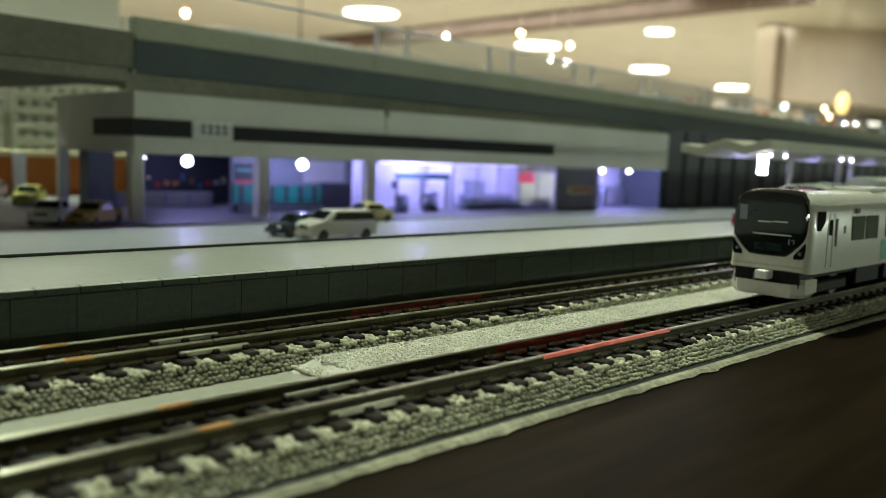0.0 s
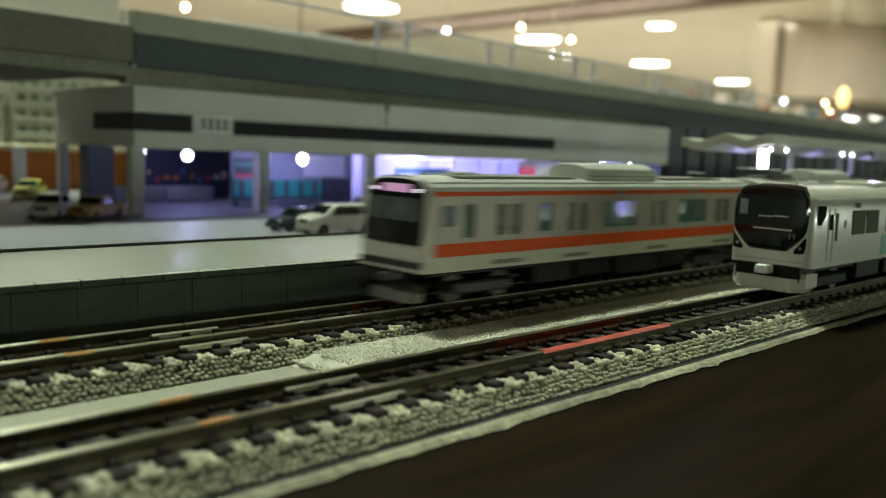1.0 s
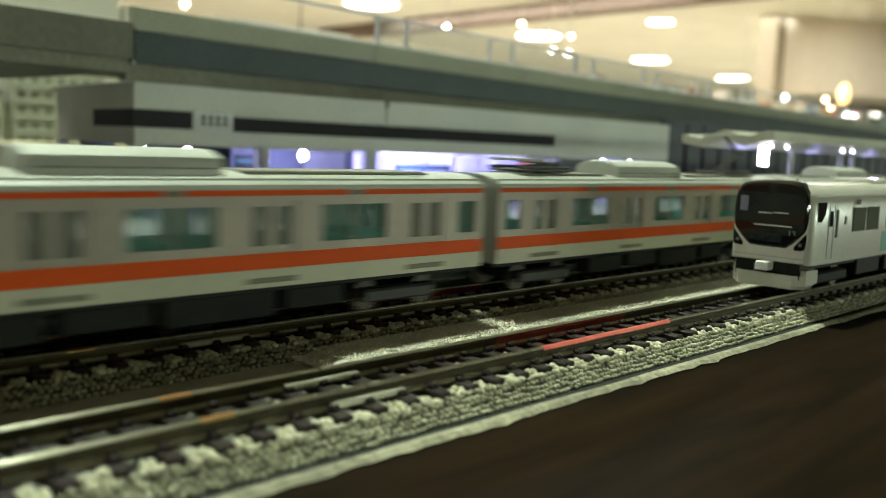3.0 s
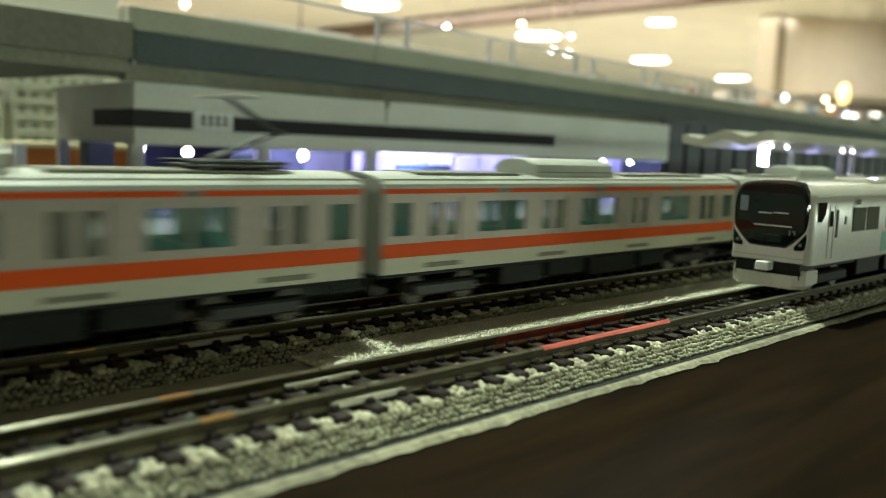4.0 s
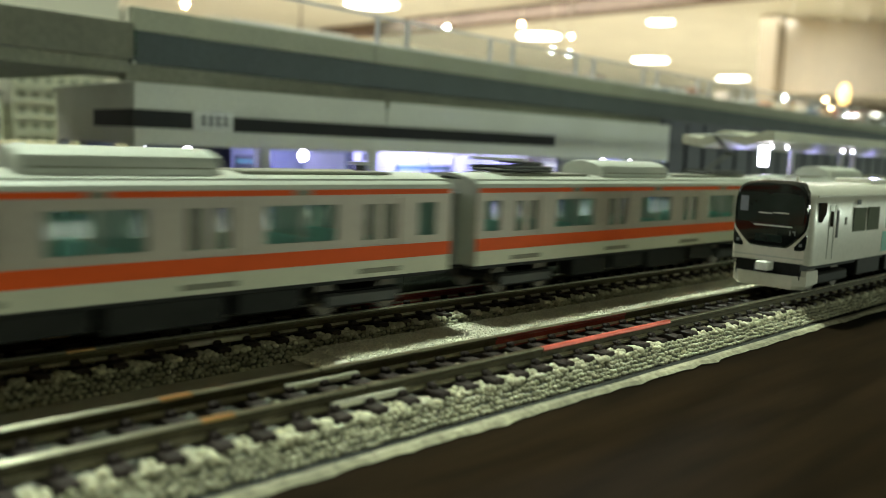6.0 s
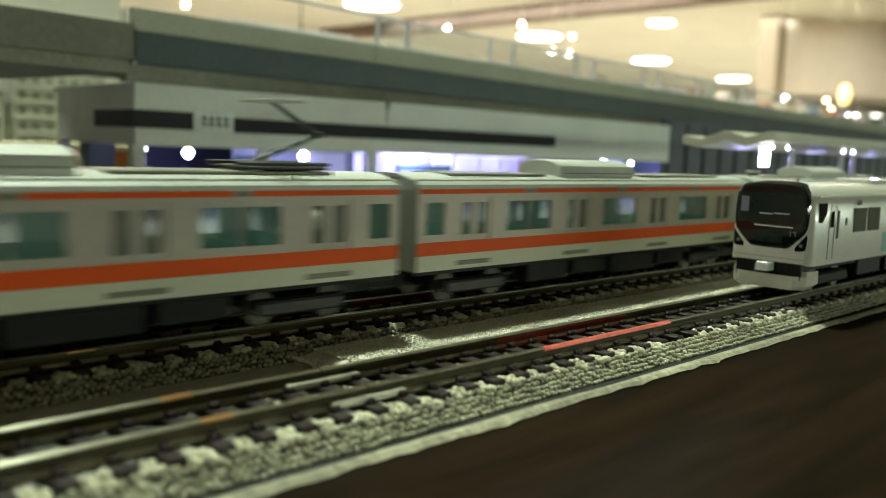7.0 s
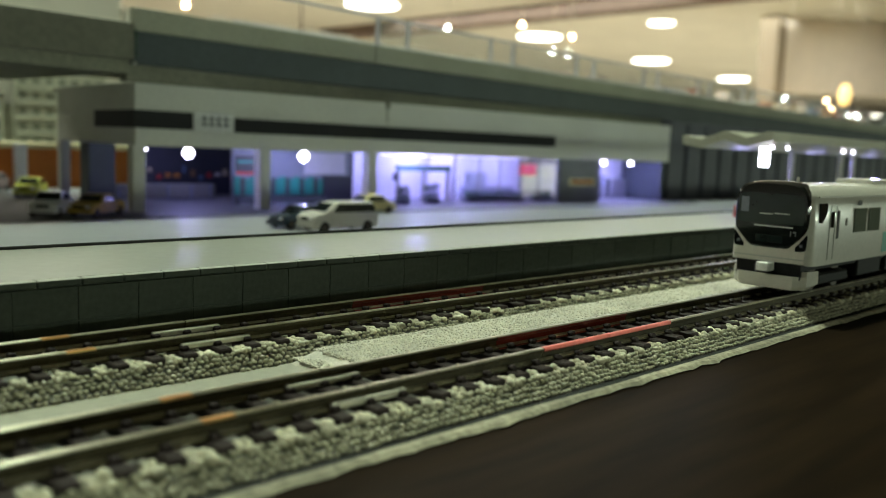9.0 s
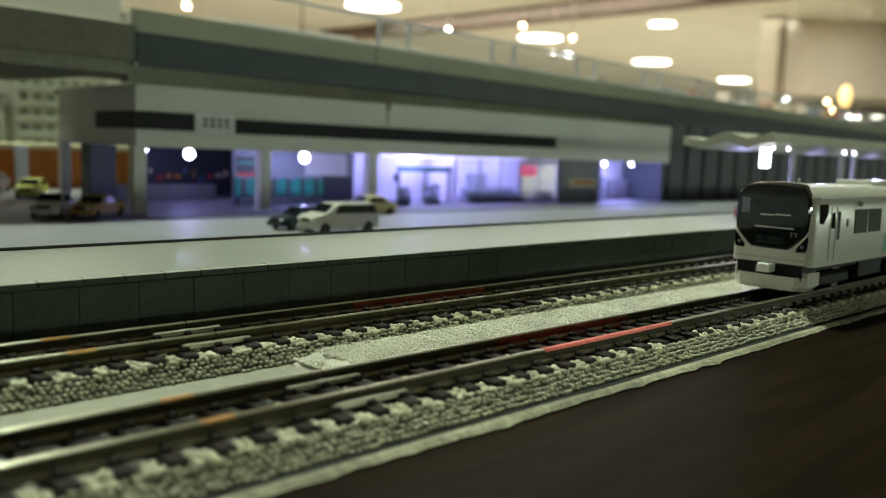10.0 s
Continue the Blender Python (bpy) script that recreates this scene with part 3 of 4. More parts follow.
            bm.faces.new([bm.verts.new(c + q) for q in (-d * r, e * r * 0.5, d * r, -e * r * 0.5)])
        part("crown", bm, M_GREEN, pl)
    return st


def build_deck():
    at = mm(178, 360, 0, 3.93)
    dk = thing("elevated_deck", "grey concrete elevated deck above the station hall", "viaduct", at=at)
    part("parapet", B(-14, 128, 0, 4, 74.6, 84.3, 0.3), M_PARAPET, dk, "pale concrete parapet")
    part("parapet", B(128.4, 1500, 0, 4, 74.6, 84.3, 0.3), M_PARAPET, dk, "pale concrete parapet")
    part("girder", B(-14, 1500, 1.5, 6, 60.8, 74.5, 0.3), M_GIRDER, dk, "dark blue-grey girder")
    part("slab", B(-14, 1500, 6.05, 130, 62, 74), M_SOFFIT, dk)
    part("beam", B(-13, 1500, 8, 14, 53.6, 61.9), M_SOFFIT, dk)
    ol = thing("old_viaduct", "olive-grey viaduct section beside the station", "viaduct", at=mm(178, 360, 0, 3.93))
    part("parapet", B(-300, -14.2, -1, 4, 62, 77.3, 0.3), M_OLDDECK, ol)
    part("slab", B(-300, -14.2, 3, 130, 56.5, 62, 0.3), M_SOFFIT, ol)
    part("pier", B(-330, -310, 60, 90, Z_BOARD, 56.4, 0.3), M_SOFFIT, ol)
    part("bolt", ball(bmesh.new(), (-14.5, -1.4, 60.6), 0.9, 10), M_FASCIA, ol, "pale bolt head", smooth=True)
    rng = random.Random(6)
    bm = bmesh.new()
    for i in range(90):
        cpt = Vector((-13.6 + rng.uniform(-0.6, 0.6), -1.3 + rng.uniform(-0.5, 0.3), rng.uniform(63, 76)))
        d = Vector((rng.uniform(-1, 1), rng.uniform(-1, 1), rng.uniform(-1, 1))).normalized() * 0.5
        e = d.orthogonal().normalized() * 0.3
        bm.faces.new([bm.verts.new(cpt + q) for q in (-d, e, d, -e)])
    part("moss", bm, M_GREEN, ol, "thin tuft of model moss in the joint")
    # clear screen on the parapet
    sc = thing("screen_fence", "clear plastic wind screen with slim posts on the deck", "fence", at=mm(178, 360, 0, 3.93))
    # Pale rails and posts carry the light they catch in their colour.
    part("top_rail", B(40, 1400, 5.4, 6.8, 100, 101.4, 0.2), M_LOBBY, sc)
    part("bottom_rail", B(40, 1400, 5.4, 6.8, 84.35, 86.2, 0.2), M_LOBBY, sc)
    u = 134.0
    while u < 1350:
        for w in (0.0, 24.0):
            part("post", B(u + w, u + w + 1.8, 5.2, 7, 84.3, 100), M_LOBBY, sc)
        part("pane", B(u + 1.8, u + 23.8, 6, 6.3, 85, 99.8), M_CLEAR, sc)
        part("pane", B(u + 25.8, u + 100.6, 6, 6.3, 85, 99.8), M_CLEAR, sc)
        u += 101.0


def build_far_wall():
    fw = thing("louvre_wall", "dark grey wall with upright ribs below the deck", "wall", at=BLD)
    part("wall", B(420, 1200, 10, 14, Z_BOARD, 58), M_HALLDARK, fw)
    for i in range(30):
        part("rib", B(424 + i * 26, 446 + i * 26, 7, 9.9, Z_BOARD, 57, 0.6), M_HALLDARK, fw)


def build_canopy():
    cn = thing("platform_canopy", "folded grey platform canopy on slim posts with lamps beneath", "canopy")
    x0, x1 = 300.0, 760.0
    prof_top = [(138, 40.4), (139.6, 40.6), (148, 38.2), (155.6, 40.6), (157, 40.6), (166, 37.4), (174, 38.8)]
    prof = prof_top + [(y, z - 3.4) for y, z in prof_top[::-1]]
    part("roof", prism(bmesh.new(), prof, x0, x1), M_CANOPY, cn, "folded canopy roof")
    part("gutter", B(x0 - 0.5, x1, 137.2, 137.9, 37.0, 40.5, 0.25), M_CANOPY, cn)
    for x in (345, 396, 410, 470, 530, 590, 650):
        part("post", rod(bmesh.new(), (x, 150, PLAT_Z), (x, 150, 37.2), 1.2, 12), M_FASCIA, cn, smooth=True)
    part("sign", B(301, 302, 139.6, 143, 28, 35), M_LEDLAMP, cn, "lit white hanging sign")
    for x in (309, 322, 377, 388, 440, 500):
        part("lamp", ball(bmesh.new(), (x, 142, 35.2), 0.62, 12), M_LEDLAMP, cn, smooth=True)


# ---- road vehicles ----
def build_road_car(name, label, at, length, width, height, body, kind="car", roof=None):
    c = thing(name, label, "car", "toy cars", at=at)
    L, W, H = length, width / 2, height
    if kind == "van":
        side = [(0, 0.16), (0, 0.5), (0.03, 0.58), (0.17, 0.66), (0.33, 0.97), (0.42, 1.0), (0.92, 0.99), (0.99, 0.6), (1.0, 0.16)]
        glassz = [(0.30, 0.66), (0.38, 0.93), (0.92, 0.92), (0.95, 0.66)]
    else:
        side = [(0, 0.18), (0, 0.48), (0.04, 0.55), (0.26, 0.64), (0.40, 0.97), (0.48, 1.0), (0.70, 0.98), (0.86, 0.66), (0.98, 0.6), (1.0, 0.18)]
        glassz = [(0.34, 0.66), (0.44, 0.92), (0.68, 0.92), (0.79, 0.66)]
    bm = bmesh.new()
    rings = []
    for y, k, e in ((-1.0, 0.93, 0.035), (-0.97, 0.96, 0.02), (-0.88, 0.985, 0.008), (-0.5, 1.0, 0.0), (0.5, 1.0, 0.0), (0.88, 0.985, 0.008), (0.97, 0.96, 0.02), (1.0, 0.93, 0.035)):
        rings.append([((e + x * (1 - 2 * e)) * L, y * W * (0.86 if z > 0.7 else 1), z * H * (k if z > 0.9 else 1)) for x, z in side])
    loft(bm, rings)
    part("body", bm, body, c, smooth=32)
    part("grille", B(-0.1, 0.3, -W * 0.42, W * 0.42, 0.40 * H, 0.5 * H, 0.05), M_UNDER, c)
    part("bumper", B(-0.35, 0.4, -W * 0.9, W * 0.9, 0.18 * H, 0.30 * H, 0.15), body, c)
    for s in (-1, 1):
        bm = bmesh.new()
        a = [(x * L, s * (W * (0.86 if z > 0.7 else 0.99) + 0.05), z * H) for x, z in glassz]
        b = [(x, y - s * 0.2, z) for x, y, z in a]
        loft(bm, [a, b])
        part("side_window", bm, M_DARKGLASS, c)
    (xa, za), (xb, zb) = side[3], side[4]
    bm = bmesh.new()
    a = [((xa + (xb - xa) * t) * L - 0.12, y * W, (za + (zb - za) * t) * H + 0.08) for t, y in ((0.1, -0.86), (0.1, 0.86), (0.92, 0.74), (0.92, -0.74))]
    loft(bm, [a, [(x + 0.3, y, z - 0.1) for x, y, z in a]])
    part("windscreen", bm, M_DARKGLASS, c)
    for x in (0.17, 0.82):
        for s in (-1, 1):
            w = part("wheel", rod(bmesh.new(), (x * L, s * (W - 1.3), 0.16 * H + 0.3), (x * L, s * (W + 0.08), 0.16 * H + 0.3), 0.16 * H + 0.3, 16), M_UNDER, c)
            part("hub", rod(bmesh.new(), (x * L, s * (W + 0.1), 0.16 * H + 0.3), (x * L, s * (W + 0.16), 0.16 * H + 0.3), 0.1 * H, 12), M_WHEEL, w)
    for s in (-1, 1):
        part("headlight", B(-0.12, 0.5, s * W * 0.72 - 0.9, s * W * 0.72 + 0.9, 0.42 * H, 0.52 * H, 0.1), M_LAMPWHITE, c)
    if roof:
        part("roof_lamp", B(L * 0.5, L * 0.56, -1.5, 1.5, H, H + 1.0, 0.2), roof, c)
    return c


def build_cars():
    Z = Z_BOARD
    build_road_car("van", "white minivan with dark windows parked on the road", mm(195.5, 276.5, Z, -1), 33, 12.0, 12.2, M_WHITE, "van")
    navy = mat("navy_paint", (0.015, 0.03, 0.05), 0.2, coat=0.5)
    build_road_car("car", "dark navy toy car on the road", mm(191.5, 292, Z, 4), 27, 11.3, 9.4, navy)
    yel = mat("cream_yellow_paint", (0.62, 0.55, 0.25), 0.35)
    build_road_car("taxi", "cream taxi with a roof lamp before the station", mm(268, 345, Z, -4), 30, 11.5, 9.6, yel, roof=M_CREAM)
    silver = mat("silver_paint", (0.66, 0.68, 0.70), 0.3, 0.4)
    build_road_car("car", "silver toy car parked under the viaduct", mm(128, 366, Z, 54), 26, 11.5, 10.4, silver)
    gold = mat("ochre_paint", (0.40, 0.26, 0.03), 0.35)
    build_road_car("taxi", "ochre taxi parked under the viaduct", mm(141, 362, Z, 36), 28, 11.5, 9.6, gold)
    lime = mat("lime_paint", (0.45, 0.45, 0.03), 0.4)
    build_road_car("car", "yellow-green toy car parked far back", mm(158, 478, Z, 58), 28, 11.5, 10.5, lime)
    rose = mat("rose_grey_paint", (0.30, 0.22, 0.22), 0.4)
    build_road_car("car", "greyish toy car parked far back", mm(153, 525, Z, 60), 30, 12, 11, rose)


# ---- the orange-banded commuter train ----
CAR_L, PITCH_X = 131.2, 135.7
HALF = 9.75


def roof_profile():
    return [(-HALF, 22.6), (-9.45, 23.3), (-8.6, 23.9), (-6.5, 24.6), (-3.5, 25.1), (0, 25.25), (3.5, 25.1), (6.5, 24.6), (8.6, 23.9), (9.45, 23.3), (HALF, 22.6)]


def commuter_holes(cab):
    """Openings along the side: (x0, x1, z0, z1, kind); x = 0 is the car's front end."""
    c = CAR_L / 2
    if cab:
        doors, windows = [23.5, 46.8, 80.4, 113.8], [(33.1, 37.3), (56.6, 70.6), (90.1, 104.1), (122.9, 127.2)]
        holes = [(4.3, 7.6, 15.8, 19.8, "window"), (10.1, 13.0, 13.4, 20.0, "window")]
    else:
        doors = [c - 50.2, c - 16.8, c + 16.8, c + 50.2]
        windows = [(c + m - w, c + m + w) for m, w in ((-61.0, 2.4), (-33.5, 7.0), (0, 7.0), (33.5, 7.0), (61.0, 2.4))]
        holes = []
    holes += [(d - 4.4, d + 4.4, 7.6, 20.9, "door") for d in doors]
    holes += [(a, b, 13.9, 20.0, "window") for a, b in windows]
    return sorted(holes)


def build_commuter(cab, at):
    label = ("silver commuter train end car with orange band and black-faced cab" if cab else
             "silver commuter train middle car with orange band and roof cooler")
    c = thing("train_car", label, "train car", "commuter train cars", at=at)
    holes = commuter_holes(cab)
    front = 1.5 if cab else 0.0
    for s in (-1, 1):
        y0, y1 = (-HALF, -HALF + 0.7) if s < 0 else (HALF - 0.7, HALF)
        part("side_wall", wall_with_holes(bmesh.new(), front, CAR_L, y0, y1, 7.0, 22.7, [h[:4] for h in holes]), M_BODY, c)
        for a, b, z0, z1, k in holes:
            if k == "window":
                w = part("window", B(a, b, s * (HALF - 0.45) - 0.1, s * (HALF - 0.45) + 0.1, z0, z1), M_GLASS, c, "tinted window pane")
                if b - a > 8:
                    part("mullion", B((a + b) / 2 - 0.16, (a + b) / 2 + 0.16, s * (HALF - 0.3) - 0.14, s * (HALF - 0.3) + 0.14, z0, z1), M_BODY, w)
            else:
                m = (a + b) / 2
                for q, (l, r) in enumerate(((a + 0.08, m - 0.06), (m + 0.06, b - 0.08))):
                    bm = wall_with_holes(bmesh.new(), l, r, s * (HALF - 0.4) - 0.15, s * (HALF - 0.4) + 0.15, z0, z1, [(l + 0.8, r - 0.8, 13.6, 19.9)])
                    d = part("door", bm, M_BODY, c, "sliding door leaf")
                    part("pane", B(l + 0.8, r - 0.8, s * (HALF - 0.45) - 0.08, s * (HALF - 0.45) + 0.08, 13.6, 19.9), M_DOORGLASS, d)
        part("band", B(front + (1.0 if cab else 0.05), CAR_L - 0.05, min(s * HALF, s * (HALF + 0.07)), max(s * HALF, s * (HALF + 0.07)), 10.0, 12.5), M_ORANGE, c, "orange waist band")
        segs = [front + 0.3] + [v for h in holes if h[1] - h[0] > 10 for v in ((h[0] + h[1]) / 2 - 1.7, (h[0] + h[1]) / 2 + 1.7)] + [CAR_L - 0.3]
        for a, b in zip(segs[::2], segs[1::2]):
            part("top_band", B(a, b, min(s * HALF, s * (HALF + 0.06)), max(s * HALF, s * (HALF + 0.06)), 21.6, 22.5), M_ORANGE, c, "thin orange cornice band")
        part("lower_panel", B(front + 0.05, CAR_L - 0.05, min(s * HALF, s * (HALF + 0.05)), max(s * HALF, s * (HALF + 0.05)), 7.05, 9.95), M_LOWER, c, "whitish lower body panel")
        for m_ in [(h[0] + h[1]) / 2 for h in holes if h[1] - h[0] > 10]:
            part("side_display", B(m_ - 1.5, m_ + 1.5, min(s * HALF, s * (HALF + 0.06)), max(s * HALF, s * (HALF + 0.06)), 21.6, 22.4), M_STEP, c)
        for a, b, z0, z1, k in holes:
            if k == "door":
                part("step_plate", B(a - 0.3, b + 0.3, min(s * HALF, s * (HALF + 0.16)), max(s * HALF, s * (HALF + 0.16)), 7.75, 8.65, 0.06), M_STEP, c)
                part("door_rail", B(a - 0.5, b + 0.5, min(s * HALF, s * (HALF + 0.14)), max(s * HALF, s * (HALF + 0.14)), 21.0, 21.35), M_BODY, c)
    bm = bmesh.new()
    rp = roof_profile()
    prism(bm, rp + [(y * 0.9, z - 0.7) for y, z in rp[::-1]], front, CAR_L)
    part("roof", bm, M_ROOF, c, "light grey roof", smooth=30)
    for y in (-8.2, 8.2):
        part("gutter", B(front + 0.5, CAR_L - 0.5, y - 0.25, y + 0.25, 23.9, 24.25), M_ROOF, c)
    part("floor", B(front + 0.3, CAR_L - 0.3, -8.9, 8.9, 6.2, 7.0), M_UNDER, c)
    for s in (-1, 1):
        part("seat", B(12, CAR_L - 8, s * 7.6 - 1.0, s * 7.6 + 1.0, 7.1, 11.2), M_INSIDE, c)
    for x in (20, 33, 66, 99, 112):
        part("partition", B(x - 0.3, x + 0.3, -8.8, 8.8, 11.5, 14.4), M_INSIDE, c)
    # ends
    if cab:
        def ring(x, k, zt):
            return [(x, -HALF * k, 7.0), (x, -HALF * k, 20.5), (x, -HALF * k * 0.93, zt - 1.4), (x, -HALF * k * 0.6, zt), (x, HALF * k * 0.6, zt),
                    (x, HALF * k * 0.93, zt - 1.4), (x, HALF * k, 20.5), (x, HALF * k, 7.0)]
        def nose(t, k, zt):
            return [(1.5 + (x1_ - 1.5) * t, y, z) for x1_, y, z in [(-0.2 + max(0.0, (z - 12.0)) * 0.12, y, z) for _, y, z in ring(0, k, zt)]]
        part("cab_front", loft(bmesh.new(), [ring(1.5, 1.0, 25.0), nose(0.5, 0.985, 24.8), nose(0.85, 0.965, 24.5), nose(1.0, 0.945, 24.2)]), M_WHITE, c, "white moulded cab front", smooth=35)
        bm = bmesh.new()
        f = rounded([(-7.9, 12.1), (-8.5, 12.4), (-8.6, 20.6), (-8.1, 23.2), (-5.6, 24.6), (5.6, 24.6), (8.1, 23.2), (8.6, 20.6), (8.5, 12.4), (7.9, 12.1)], 1)
        loft(bm, [[(0.1 + (z - 12) * 0.12, y, z) for y, z in f], [(-0.35 + (z - 12) * 0.12, y * 0.985, z) for y, z in f]])
        mask = part("mask", bm, M_DARKGLASS, c, "black glass cab mask")
        q4 = ((-4.2, 22.0), (4.2, 22.0), (3.9, 23.6), (-3.9, 23.6))
        part("destination", loft(bmesh.new(), [[(-0.44 + (z - 12) * 0.12, y, z) for y, z in q4], [(-0.3 + (z - 12) * 0.12, y, z) for y, z in q4]]), M_DEST, mask,
             "pink lit destination display")
        part("wiper", rod(bmesh.new(), (-0.3, 2, 13.2), (0.2, 4.5, 17.5), 0.15, 6), M_UNDERGREY, mask)
        # Grey patchy tone painted in for the reflection on the upper windscreen.
        q4 = ((-7.4, 16.6), (7.4, 16.6), (7.5, 21.0), (-7.5, 21.0))
        part("windscreen", loft(bmesh.new(), [[(-0.42 + (z - 12) * 0.12, y, z) for y, z in q4], [(-0.3 + (z - 12) * 0.12, y, z) for y, z in q4]]), M_CABGLARE, mask, "windscreen with its reflection painted grey")
        for s in (-1, 1):
            part("headlight", B(0.68, 1.1, s * 6.3 - 0.8, s * 6.3 + 0.8, 22.1, 22.8, 0.1), M_HEADLIT, mask, "lit white headlight")
        part("front_band", B(-0.32, -0.1, -8.9, 8.9, 7.6, 9.0), M_UNDERGREY, c, "dark grey lower front band")
        part("skirt", loft(bmesh.new(), [[(-0.6, -5.6, 0.9), (-0.6, 5.6, 0.9), (0.4, 6.6, 2.8), (0.4, -6.6, 2.8)],
                                         [(2.8, -6.6, 0.9), (2.8, 6.6, 0.9), (2.2, 7.2, 2.8), (2.2, -7.2, 2.8)]]), M_STEP, c, "grey snow-plough skirt")
        part("coupler", B(-2.4, 2, -1.2, 1.2, 4.8, 6.4, 0.2), M_UNDERGREY, c)
    else:
        part("end_wall", B(0.02, 0.6, -9.0, 9.0, 7.0, 24.0), M_ROOF, c)
        part("gangway", B(-1.3, 0.0, -4.6, 4.6, 6.6, 21.5, 0.3), M_RUBBER, c, "grey gangway bellows")
    part("end_wall", B(CAR_L - 0.6, CAR_L - 0.02, -9.0, 9.0, 7.0, 24.0), M_ROOF, c)
    part("gangway", B(CAR_L, CAR_L + 1.3, -4.6, 4.6, 6.6, 21.5, 0.3), M_RUBBER, c, "grey gangway bellows")
    # underframe
    for x0, x1, z in ((34, 48, 2.2), (50, 63, 2.8), (65, 84, 1.9), (86, 98, 2.6)):
        for s in (-1, 1):
            part("equipment_box", B(x0, x1, s * 6.2 - 2.2, s * 6.2 + 2.2, z, 6.2, 0.25), M_UNDER, c)
    for x in (19.0, CAR_L - 19.0):
        bg = part("bogie", B(x - 9.5, x + 9.5, -6.4, 6.4, 2.6, 4.4, 0.4), M_UNDER, c)
        for s in (-1, 1):
            box_ = B(x - 8.5, x + 8.5, s * 7.0 - 0.6, s * 7.0 + 0.6, 1.8, 4.2, 0.4)
            part("side_frame", box_, M_UNDERGREY, bg)
            for dx in (-7, 7):
                part("wheel", rod(bmesh.new(), (x + dx, s * 4.5, 2.9), (x + dx, s * 5.3, 2.9), 2.85, 18), M_WHEEL, bg)
    # roof gear: an arched cooler with upright ends on a shallow kerb
    cx = 69.5 if cab else 61.0
    bm = bmesh.new()
    pr = [(-6.3, 24.4), (-6.3, 26.3), (-6.0, 26.9), (-5.0, 27.6), (-3.4, 28.2), (-1.6, 28.5), (1.6, 28.5), (3.4, 28.2), (5.0, 27.6), (6.0, 26.9), (6.3, 26.3), (6.3, 24.4)]
    rings = []
    for x, k in ((cx - 14.7, 0.94), (cx - 14.3, 1.0), (cx + 14.3, 1.0), (cx + 14.7, 0.94)):
        rings.append([(x, y * (0.5 + 0.5 * k), 24.4 + (z - 24.4) * k) for y, z in pr])
    ac = part("air_conditioner", loft(bm, rings), M_ROOF, c, "arched pale grey roof cooler", smooth=28)
    for dy in (-6.45, 6.45):
        part("side_grille", B(cx - 13.6, cx + 13.6, dy - 0.12, dy + 0.12, 25.5, 25.75), M_STEP, ac)
    for dy in (-5.75, 5.75):
        part("lid_hinge", B(cx - 14.2, cx + 14.2, dy - 0.2, dy + 0.2, 26.95, 27.25), M_ROOF, ac)
    for x0, x1 in ((12, cx - 19), (cx + 19, CAR_L - 12)):
        part("roof_mat", B(x0, x1, -5.6, 5.6, 24.75, 25.35, 0.15), M_STEP, c, "grey roof walkway mat")
    if cab:
        part("antenna_box", B(16, 22, -2, 2, 25.0, 26.0, 0.3), M_ROOF, c)
        vn = part("vent", rod(bmesh.new(), (CAR_L - 13.5, 1.5, 24.9), (CAR_L - 13.5, 1.5, 26.3), 1.5, 14), M_UNDERGREY, c, "round roof ventilator")
        part("cap", rod(bmesh.new(), (CAR_L - 13.5, 1.5, 26.3), (CAR_L - 13.5, 1.5, 26.9), 2.2, 16), M_ROOF, vn)
    return c


def add_pantograph(c, x, raised):
    p = part("pantograph", B(x - 8, x + 8, -5.5, 5.5, 25.6, 26.2, 0.2), M_UNDERGREY, c, "single-arm pantograph" if raised else "folded pantograph")
    for dx in (-6, 6):
        for dy in (-4.5, 4.5):
            part("insulator", rod(bmesh.new(), (x + dx, dy, 24.8), (x + dx, dy, 26.2), 0.8, 8), M_ROOF, p)
    for dy in (-4.2, 4.2):
        part("frame_bar", rod(bmesh.new(), (x - 9, dy, 26.5), (x + 9, dy, 26.5), 0.35, 6), M_UNDERGREY, p)
    elbow, top = ((x + 9.5, 31.6), (x + 0.5, 36.6)) if raised else ((x + 8.0, 27.2), (x - 5.0, 27.9))
    for dy in (-0.8, 0.8):
        bm = rod(bmesh.new(), (x - 4, dy, 26.4), (elbow[0], dy, elbow[1]), 0.36, 6)
        rod(bm, (elbow[0], dy, elbow[1]), (top[0], dy * 0.4, top[1]), 0.28, 6)
        part("arm", bm, M_UNDERGREY, p)
    part("knuckle", rod(bmesh.new(), (elbow[0], -1.6, elbow[1]), (elbow[0], 1.6, elbow[1]), 0.6, 8), M_UNDERGREY, p)
    bm = bmesh.new()
    for a in (-2.0, 1.2):
        box(bm, top[0] + a, top[0] + a + 0.8, -6.5, 6.5, top[1], top[1] + 0.6, 0.1)
    for dy in (-3.0, 3.0):
        box(bm, top[0] - 1.6, top[0] + 1.6, dy - 0.2, dy + 0.2, top[1] + 0.1, top[1] + 0.4)
    part("collector_head", bm, M_ROOF, p)


